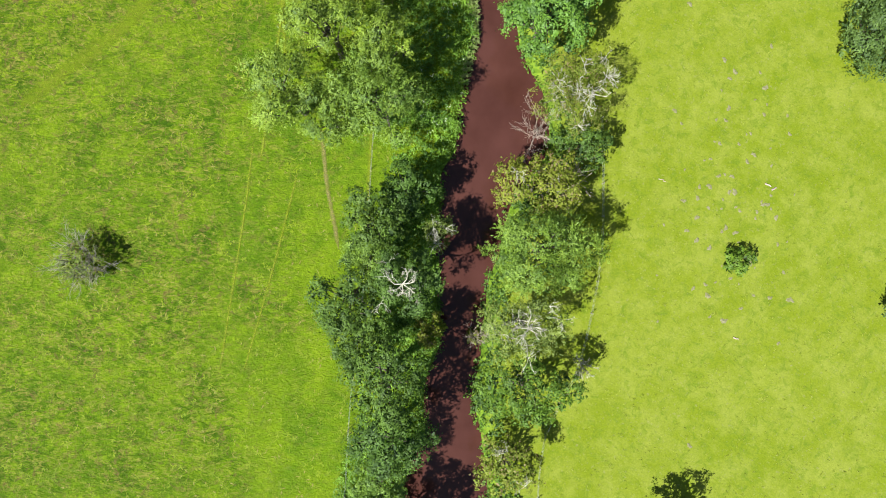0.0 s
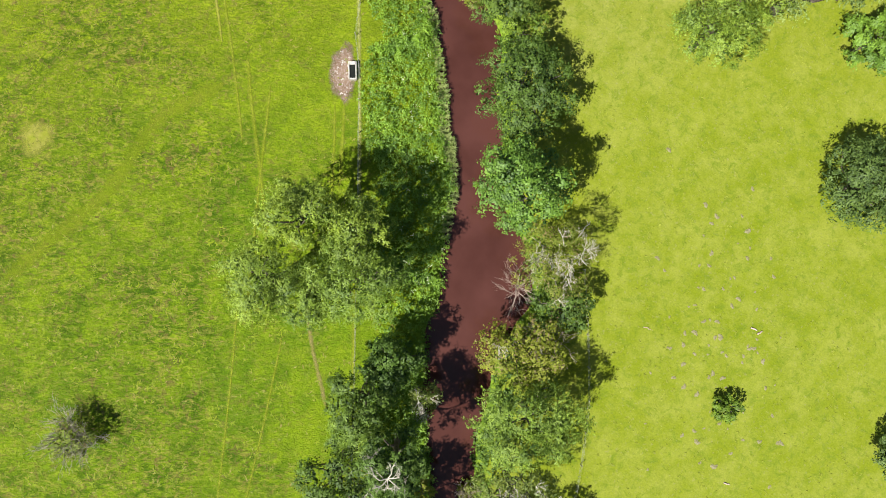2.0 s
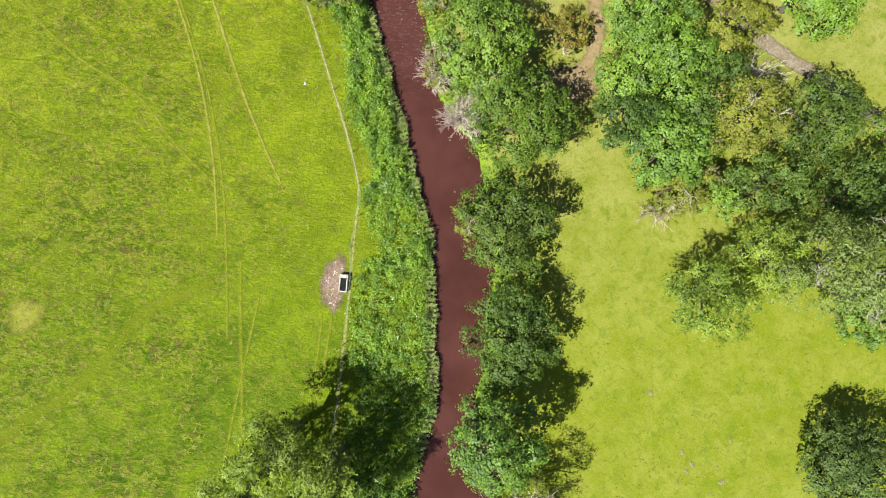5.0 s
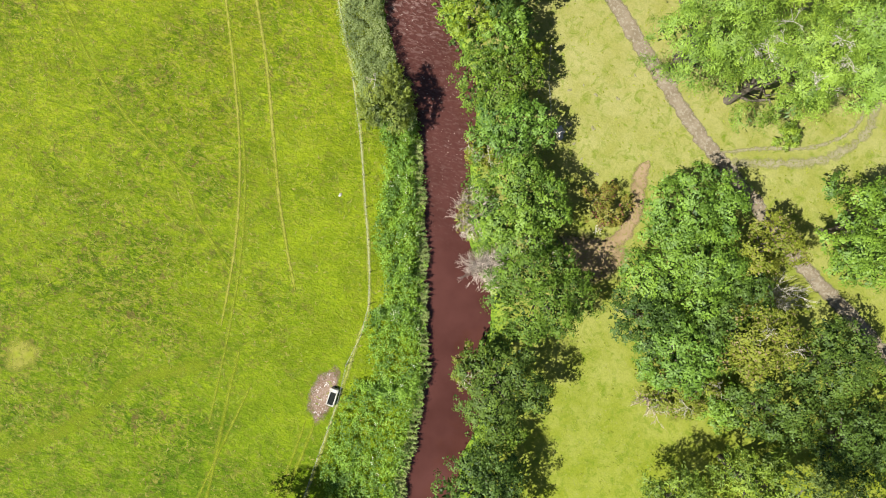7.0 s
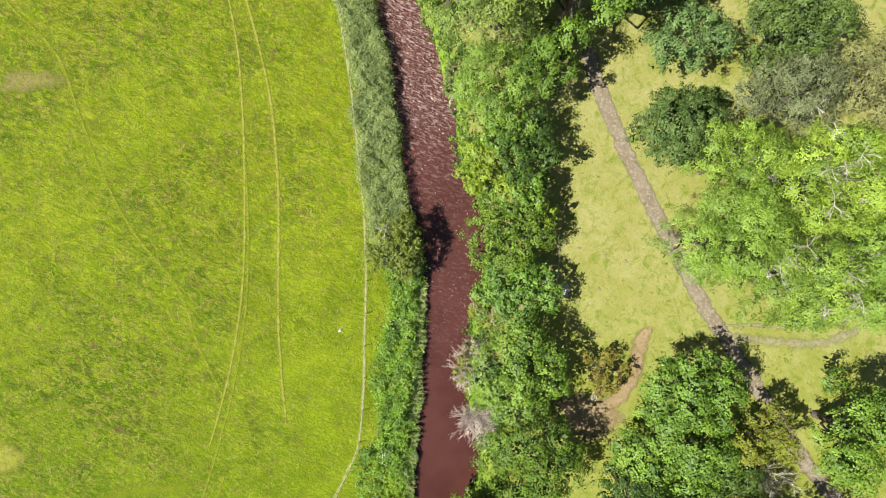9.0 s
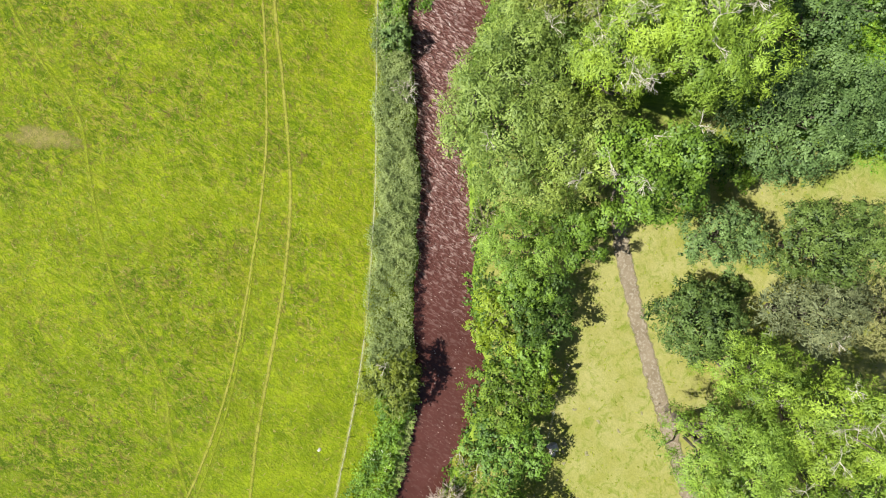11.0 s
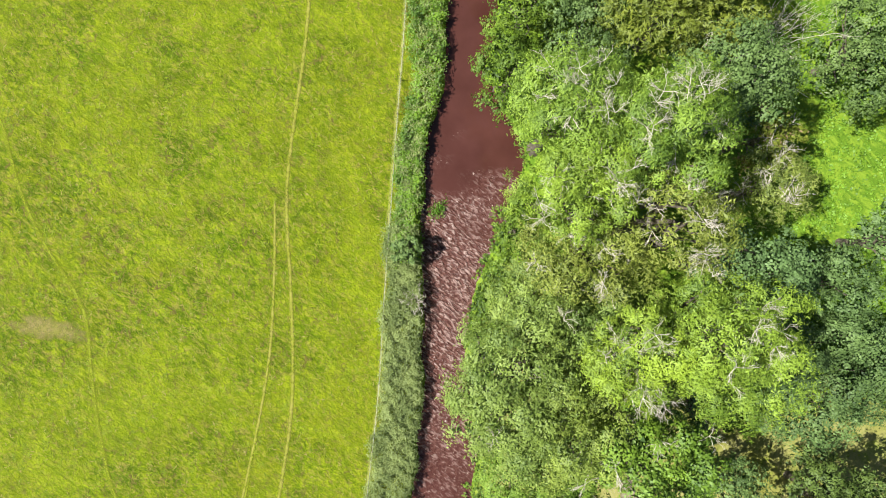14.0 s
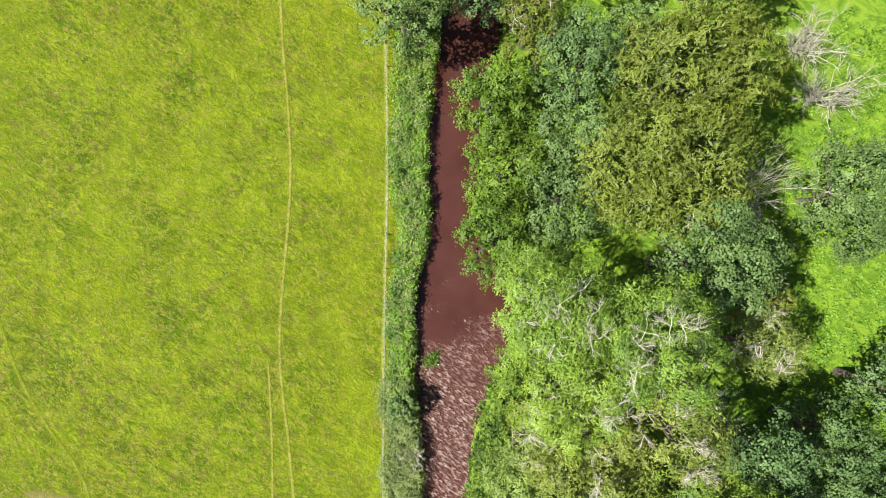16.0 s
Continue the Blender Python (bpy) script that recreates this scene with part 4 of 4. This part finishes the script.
# gaps in the wood and the park clump
tree("ivy", -32.1, 123.4, 3.6, 3.6, 10, 33)
tree("ivy", -32.3, 135.2, 3.4, 3.4, 10, 33)
tree("hazel", 22.9, 46.6, 3.2, 2.2, 5, 18, twig=3, group=MID)


# ---- bank growth, grass ----
def growth(name, kind, n, first, last, side, reach, tall, leaf, aspect, label, seed, per=6, lumps=2.2, lead=-0.25):
    """Herbs along one bank between two places on the course, reaching some way from the water's edge."""
    g = np.random.default_rng(seed)
    i0, i1 = (int(np.argmin(np.abs(COURSE[:, 1] - v))) for v in (first, last))
    i = g.integers(i0, i1, n)
    d = unit(np.gradient(COURSE[:, :2], axis=0))[i]
    nrm = np.c_[d[:, 1], -d[:, 0]] * side
    wide = np.interp(COURSE[i, 1], *zip(*reach))
    off = COURSE[i, 2] + lead + g.random(n) ** 0.9 * wide * (1 + 0.12 * waves(COURSE[i, 0], COURSE[i, 1], 7, seed))
    p = COURSE[i, :2] + nrm * off[:, None] + g.normal(size=(n, 2)) * 0.2
    edge, s, _ = river(p[:, 0], p[:, 1])
    keep = (edge > lead - 0.1) & (s == side)
    p = p[keep]
    n = len(p)
    hgt = tall * (0.55 + 0.35 * waves(p[:, 0], p[:, 1], lumps, seed + 1) + 0.32 * waves(p[:, 0], p[:, 1], lumps * 0.4, seed + 2))
    hgt = np.clip(hgt, 0.12, None)
    z = np.maximum(ground_z(p[:, 0], p[:, 1]), WATER_Z - 0.1)
    w = np.repeat(np.arange(n), per)
    q = np.c_[p[w] + g.normal(size=(len(w), 2)) * 0.16, z[w] + hgt[w] * g.uniform(0.5, 1.05, len(w))]
    facing = g.normal(size=(len(w), 3)) * 0.36 + [0, 0, 0.9]
    v, quads = leaf_quads(q, facing, leaf * g.uniform(0.6, 1.4, len(w)), aspect, g)
    tint = np.clip(0.45 + 0.5 * waves(p[:, 0], p[:, 1], 3.5, seed + 3)[w] + g.normal(size=len(w)) * 0.2, 0, 1)
    me = quads_mesh(name, v, quads, LEAF[kind], tint=np.repeat(tint, 4))
    tagged(new(name, me), label, "plants", kind="stuff")


growth("bank_herbs", "nettle", 11500, -40, 66, -1, [(-40, 6), (-8, 7), (6, 6.5), (10, 8.6), (34, 8.2), (42, 6.6), (48, 4.6), (56, 4.4), (66, 4.0)], 1.5, 0.25, 0.42,
       "lush bright green nettles and herbs on the river bank", 31)
growth("bank_herbs", "herb", 9000, 65, 98, -1, [(65, 4.2), (74, 4.5), (86, 4.2), (98, 3.0)], 1.6, 0.20, 0.42, "dense grey-green willowherb along the bank", 41, 6, 1.3, 0.35)
growth("bank_herbs", "nettle", 5200, 95, 150, -1, [(95, 2.6), (106, 2.4), (112, 3.4), (125, 4.2), (150, 5)], 1.2, 0.25, 0.45, "green bank herbs between water and meadow", 51, 6, 2.2, 0.2)
growth("bank_herbs", "herb", 2600, 97, 140, -1, [(97, 2.6), (106, 2.6), (112, 3.4), (140, 4.2)], 1.3, 0.20, 0.45, "pale grey-green willowherb scattered over the bank", 56, 6, 1.6, 0.2)
growth("bank_herbs", "alder", 2800, -40, 100, 1, [(-40, 3.0), (100, 3.0)], 0.7, 0.26, 0.7, "shaded herbs under the bank trees", 61)
growth("bank_herbs", "alder", 3000, 88, 160, 1, [(88, 3.0), (100, 7.0), (160, 8.0)], 1.4, 0.28, 0.7, "dark undergrowth below the wood's edge", 71)


def blades(name, kind, n, box, side, gap, size, lean, label, seed, keep_out=None):
    g = np.random.default_rng(seed)
    x, y = g.uniform(box[0], box[1], n), g.uniform(box[2], box[3], n)
    dens = 0.6 + 0.4 * waves(x, y, 11, seed) + 0.35 * waves(x, y, 3.1, seed + 1)
    edge, s, _ = river(x, y)
    keep = (s == side) & (edge > gap) & (g.random(n) < np.clip(dens, 0.12, 1))
    x, y = x[keep], y[keep]
    z = ground_z(x, y)
    n = len(x)
    w = np.repeat(np.arange(n), 5)
    turn = g.uniform(0, 2 * np.pi, len(w))
    out = np.c_[np.cos(turn), np.sin(turn), np.zeros(len(w))]
    q = np.c_[x[w], y[w], z[w] + g.uniform(0.025, 0.06, len(w))] + out * size * 0.38
    facing = out * lean + [0, 0, 1.0] + g.normal(size=(len(w), 3)) * 0.08
    v, quads = leaf_quads(q, facing, size * g.uniform(0.6, 1.5, len(w)), 0.26, g, out)
    tint = np.clip(0.5 + 0.4 * waves(x, y, 6, seed + 2)[w] + g.normal(size=len(w)) * 0.22, 0, 1)
    me = quads_mesh(name, v, quads, LEAF[kind], tint=np.repeat(tint, 4))
    tagged(new(name, me), label, "grass", kind="stuff")


blades("meadow_grass", "tuft", 24000, (-88, 4, -34, 150), -1, 4.0, 0.40, 0.10, "rough tufted meadow grass", 81)
blades("park_grass", "sward", 9000, (0, 52, -34, 105), 1, 3.0, 0.20, 0.10, "short pale grazed grass", 91)


def reeds(n, first, last, seed, label):
    """Long grass blades leaning from the meadow bank out over the water."""
    g = np.random.default_rng(seed)
    i = g.integers(*(int(np.argmin(np.abs(COURSE[:, 1] - v))) for v in (first, last)), n)
    d = unit(np.gradient(COURSE[:, :2], axis=0))[i]
    away = np.c_[-d[:, 1], d[:, 0]]
    wave = waves(COURSE[i, 0], COURSE[i, 1], 4.0, seed)
    p = COURSE[i, :2] + away * (COURSE[i, 2] + 0.35 * wave + g.uniform(-0.15, 0.9, n))[:, None]
    lead = np.c_[-away + d * g.normal(size=(n, 1)) * 0.7, -0.25 * np.ones(n)]
    q = np.c_[p, WATER_Z + 0.35 + g.uniform(0, 0.5, n)]
    v, quads = leaf_quads(q, g.normal(size=(n, 3)) * 0.25 + [0, 0, 1], g.uniform(0.5, 1.1, n), 0.10, g, lead)
    tint = np.clip(0.6 + 0.4 * wave + g.normal(size=n) * 0.25, 0, 1)
    tagged(new("bank_reeds", quads_mesh("bank_reeds", v, quads, LEAF["herb"], tint=np.repeat(tint, 4))), label, "reeds", kind="stuff")


reeds(9000, 18, 64, 101, "pale green reed grass leaning over the water")


def ground_cover(n, seed):
    """Low weeds over the open floor of the wood."""
    g = np.random.default_rng(seed)
    x, y = g.uniform(-16, 22, n), g.uniform(110, 152, n)
    tall = 0.35 + 0.3 * waves(x, y, 4, seed)
    keep = tall > 0.12
    x, y, tall = x[keep], y[keep], tall[keep]
    w = np.repeat(np.arange(len(x)), 5)
    q = np.c_[x[w] + g.normal(size=len(w)) * 0.2, y[w] + g.normal(size=len(w)) * 0.2, ground_z(x, y)[w] + tall[w] * g.uniform(0.4, 1.1, len(w))]
    v, quads = leaf_quads(q, g.normal(size=(len(w), 3)) * 0.45 + [0, 0, 0.9], 0.26 * g.uniform(0.6, 1.4, len(w)), 0.6, g)
    tint = np.clip(0.6 + 0.5 * waves(x, y, 5, seed + 1)[w] + g.normal(size=len(w)) * 0.2, 0, 1)
    tagged(new("ground_cover", quads_mesh("ground_cover", v, quads, LEAF["nettle"], tint=np.repeat(tint, 4))), "bright green weeds on the floor of the wood", "plants", kind="stuff")


ground_cover(7000, 17)


def umbels():
    """White flower heads standing over the bank herbs."""
    g = np.random.default_rng(5)
    n = 60
    i = g.integers(int(np.argmin(np.abs(COURSE[:, 1] - 8))), int(np.argmin(np.abs(COURSE[:, 1] - 66))), n)
    d = unit(np.gradient(COURSE[:, :2], axis=0))[i]
    wide = np.interp(COURSE[i, 1], [8, 40, 50, 130], [5, 4, 3, 2])
    p = COURSE[i, :2] - np.c_[d[:, 1], -d[:, 0]] * (COURSE[i, 2] + g.random(n) * wide + 0.3)[:, None]
    w = np.repeat(np.arange(n), 7)
    q = np.c_[p[w] + g.normal(size=(len(w), 2)) * 0.12, ground_z(p[:, 0], p[:, 1])[w] + 1.0 + g.normal(size=len(w)) * 0.04]
    v, quads = leaf_quads(q, g.normal(size=(len(w), 3)) * 0.25 + [0, 0, 1], 0.09, 0.9, g)
    me = quads_mesh("umbel_flowers", v, quads, BLOSSOM, tint=np.full(len(v), 0.5))
    tagged(new("umbel_flowers", me), "white umbel flowers among bank herbs", "flowers", kind="stuff")


umbels()


# ---- fences ----
def fence(rows, label, gap=3.4, height=1.0, seed=1):
    c = spline(rows, 0.2)
    run = np.r_[0, np.cumsum(np.hypot(*np.diff(c[:, :2], axis=0).T))]
    g = np.random.default_rng(seed)
    ob = thing("fence", c[0, 0], c[0, 1], 0, label, "fence")
    bm = bmesh.new()
    bmesh.ops.create_cone(bm, cap_ends=True, segments=8, radius1=0.045, radius2=0.042, depth=height + 0.4)
    bmesh.ops.bevel(bm, geom=[e for e in bm.edges if e.calc_length() < 0.06], offset=0.01, segments=1)
    post = from_bm("post", bm, POSTWOOD)
    tops = []
    for s in np.arange(0, run[-1], gap):
        x, y = np.interp(s, run, c[:, 0]), np.interp(s, run, c[:, 1])
        z = float(ground_z(x, y)[0])
        p = part("post", post, ob)
        p.location = (x - c[0, 0], y - c[0, 1], z + height / 2 - 0.2)
        p.rotation_euler = (*(g.normal(size=2) * 0.03), g.uniform(0, 6))
        tops.append((x - c[0, 0], y - c[0, 1], z + height))
    for f in (0.05, 0.4, 0.75):
        path = np.array([(x, y, z - f, 0.008) for x, y, z in tops])
        part("wire", quads_mesh("wire", *tubes([path], 4), WIRE), ob)


STRIP = feathered("pale_fence_strip", (0.250, 0.272, 0.050), (0.320, 0.325, 0.110), 1.3, 0.55, 1.9)
for rows, seed in (([(-8.4, 16), (-8.15, 28), (-8.1, 36), (-8.1, 41.4), (-8.0, 44), (-9.6, 49.2), (-12.0, 55.1), (-14.6, 61.6), (-17.3, 67.2)], 24),
                   ([(-17.3, 67.2), (-22.2, 75.9), (-25.7, 81.8), (-30.4, 89), (-35.2, 96.2), (-40.9, 105.3), (-47.2, 115.2), (-54, 125), (-60, 134)], 25)):
    ribbon("trail", rows, 0.5, STRIP, "pale trodden strip of grass along the fence", "trail", 0.03, 0.12, seed=seed)
fence([(-10.8, -40), (-10.5, -25.6), (-10.2, -16), (-9.4, -7.9), (-8.8, 7.5), (-8.4, 19), (-8.2, 29), (-8.0, 33.6), (-8.4, 38.6), (-7.8, 42.8), (-9.0, 47.8), (-11.7, 54.6), (-14.5, 61.4), (-18.5, 69.7)],
      "wire fence on weathered posts along the bank herbs")
fence([(-18.5, 69.7), (-24.9, 80.6), (-29.5, 87.6), (-35.0, 96.2), (-40.0, 104), (-44.4, 111), (-52.0, 122.5), (-60, 135)], "wire fence on weathered posts along the meadow's edge", seed=2)
fence([(9.2, -40), (9.4, -25.6), (10.2, -19), (13.2, -12.6), (15.2, -2), (15.3, 8), (14.9, 15)], "wire fence on weathered posts beside park grass", seed=3)
fence([(4.6, 66.5), (4.0, 69), (2.2, 73.5), (1.4, 77.0)], "short wire fence behind the bank trees", seed=4)


# ---- cattle trough on its stony pad ----
def trough(x, y, turn):
    ob = thing("cattle_trough", x, y, 0.0, "pale concrete cattle trough with dark water on a stony pad", "trough")
    ob.rotation_euler = (0, 0, radians(turn))

    def box(name, sx, sy, sz, px, py, pz, mat, bev=0.03, label=""):
        bm = bmesh.new()
        bmesh.ops.create_cube(bm, size=1, matrix=Matrix.Translation((px, py, pz)) @ Matrix.Diagonal((sx, sy, sz, 1)))
        if bev:
            bmesh.ops.bevel(bm, geom=bm.edges[:], offset=bev, segments=2, affect="EDGES")
        return part(name, from_bm(name, bm, mat), ob, label)

    box("base", 0.86, 1.86, 0.14, 0, 0, 0.09, CONCRETE)
    for s in (-1, 1):
        box("side_wall", 0.12, 1.86, 0.44, s * 0.37, 0, 0.38, CONCRETE)
        box("end_wall", 0.62, 0.13, 0.438, 0, s * 0.865, 0.379, CONCRETE)
    box("water", 0.64, 1.62, 0.02, 0, 0, 0.42, POOL, 0, "dark still water")
    box("valve_cover", 0.60, 0.34, 0.06, 0, 0.72, 0.63, CONCRETE, 0.02)


trough(-8.75, 34.35, 0)
earth_patch("dirt_patch", -9.8, 34.2, 1.5, 3.1, 4, PAD, "trampled stony pad beside the trough", 8)


def stones(name, n, x, y, rx, ry, low, high, mat, label, group, seed):
    """Loose stones, each one an object on one of three shapes."""
    g = np.random.default_rng(seed)
    shapes = []
    for _ in range(3):
        bm = bmesh.new()
        bmesh.ops.create_icosphere(bm, subdivisions=1, radius=0.5)
        for v in bm.verts:
            v.co *= 1 + g.normal() * 0.14
            v.co.z *= 0.6
        shapes.append(from_bm(name, bm, mat))
    for k in range(n):
        a, f = g.uniform(0, 6.3), math.sqrt(g.random())
        px, py, s = x + rx * f * math.cos(a), y + ry * f * math.sin(a), g.uniform(low, high)
        ob = new(name, shapes[k % 3])
        ob.location, ob.scale, ob.rotation_euler = (px, py, float(ground_z(px, py)[0]) + s * 0.12), (s, s * g.uniform(0.6, 1), s * 0.8), (0, 0, g.uniform(0, 6))
        tagged(ob, label, "stone", group)


stones("stone", 46, -9.75, 34.2, 1.0, 2.4, 0.08, 0.22, STONE, "small pale loose stone on the trampled pad", "stones round the trough", 12)


# ---- molehills, logs and small things on the park grass ----
def molehills():
    g = np.random.default_rng(21)
    bm = bmesh.new()
    bmesh.ops.create_icosphere(bm, subdivisions=2, radius=0.5)
    for v in bm.verts:
        a = math.atan2(v.co.y, v.co.x)
        v.co *= 1 + 0.22 * math.sin(2 * a + 0.7) + 0.18 * math.sin(3 * a + 2.1) + 0.12 * math.sin(5 * a) + g.normal() * 0.09
        v.co.z *= 0.16
    me = from_bm("molehill", bm, SOIL)
    spots = [(23.5, 13.2), (24.1, 25.8), (28.2, 8.0), (30.5, 9.4), (27.0, 11.4), (29.4, 4.6), (35.5, 6.1), (33.1, 4.5), (26.4, -3.6), (31.5, -4.6), (30.2, -6.0), (33.2, -4.8), (28.0, 2.0), (27.6, 16.8)]
    spots += [(g.normal(29.5, 4.0), g.normal(6, 9)) for _ in range(75)]
    spots += [(g.normal(8, 3), g.normal(72, 4)) for _ in range(14)]
    for x, y in spots:
        ob = new("molehill", me)
        s = g.uniform(0.2, 0.62)
        ob.location, ob.scale, ob.rotation_euler = (x, y, float(ground_z(x, y)[0]) + 0.01), (s, s * g.uniform(0.7, 1.1), s), (0, 0, g.uniform(0, 6))
        tagged(ob, "low grey-brown molehill on park grass", "molehill", "molehills on the park grass")


molehills()


def log(x, y, length, radius, turn, mat, label, name="log"):
    g = np.random.default_rng(int(abs(x * 10)))
    path = bent((-length / 2, 0, 0), (length / 2, 0, 0), radius, radius * 0.7, g, 0.05, 6)
    ob = thing(name, x, y, float(ground_z(x, y)[0]) + radius * 0.7, label, "log", me=quads_mesh(name, *tubes([path], 8), mat, True))
    ob.rotation_euler = (0, 0, radians(turn))


log(32.7, 7.0, 0.7, 0.09, -25, PINKWOOD, "short weathered log on park grass")
log(33.3, 6.6, 0.6, 0.10, 30, PINKWOOD, "short weathered log on park grass")
log(29.7, -9.1, 0.6, 0.08, -15, PINKWOOD, "short weathered log on park grass")
log(21.6, 7.2, 0.8, 0.05, -20, PINKWOOD, "thin pale branch lying on grass")
log(7.6, 17.4, 2.6, 0.10, 35, DEADWOOD, "bleached dead branch leaning over the river", "branch")
log(-2.4, -1.2, 1.6, 0.10, 70, DEADWOOD, "bleached branch at the water's edge", "branch")
log(-3.75, 49.3, 0.9, 0.12, -30, STONE, "pale driftwood caught at the bank", "driftwood")
log(1.5, 42.4, 1.6, 0.06, 20, PINKWOOD, "thin bare branch over the water", "branch")
stones("stone", 2, -14.67, 54.8, 0.15, 0.15, 0.25, 0.4, STONE, "pale stone lying in the meadow", "stones in the meadow", 14)
stones("boulder", 3, 5.3, 68.3, 0.6, 0.6, 0.7, 1.3, STONE, "grey boulder at the foot of bank trees", "boulders by the fence", 15)


def islet(x, y):
    """A tuft of reeds growing in the shallow."""
    g = np.random.default_rng(3)
    n = 260
    q = np.c_[g.normal(size=(n, 2)) * [0.35, 0.55], g.uniform(0.05, 0.45, n)]
    v, quads = leaf_quads(q, g.normal(size=(n, 3)) * 0.8 + [0, 0, 0.5], 0.42, 0.2, g)
    ob = thing("reed_tuft", x, y, WATER_Z - 0.02, "green reed tuft growing in the rippling shallow", "reeds", kind="stuff", me=quads_mesh("reed_tuft", v, quads, LEAF["nettle"], tint=g.uniform(0, 1, len(v))))
    return ob


islet(-31.2, 98.9)
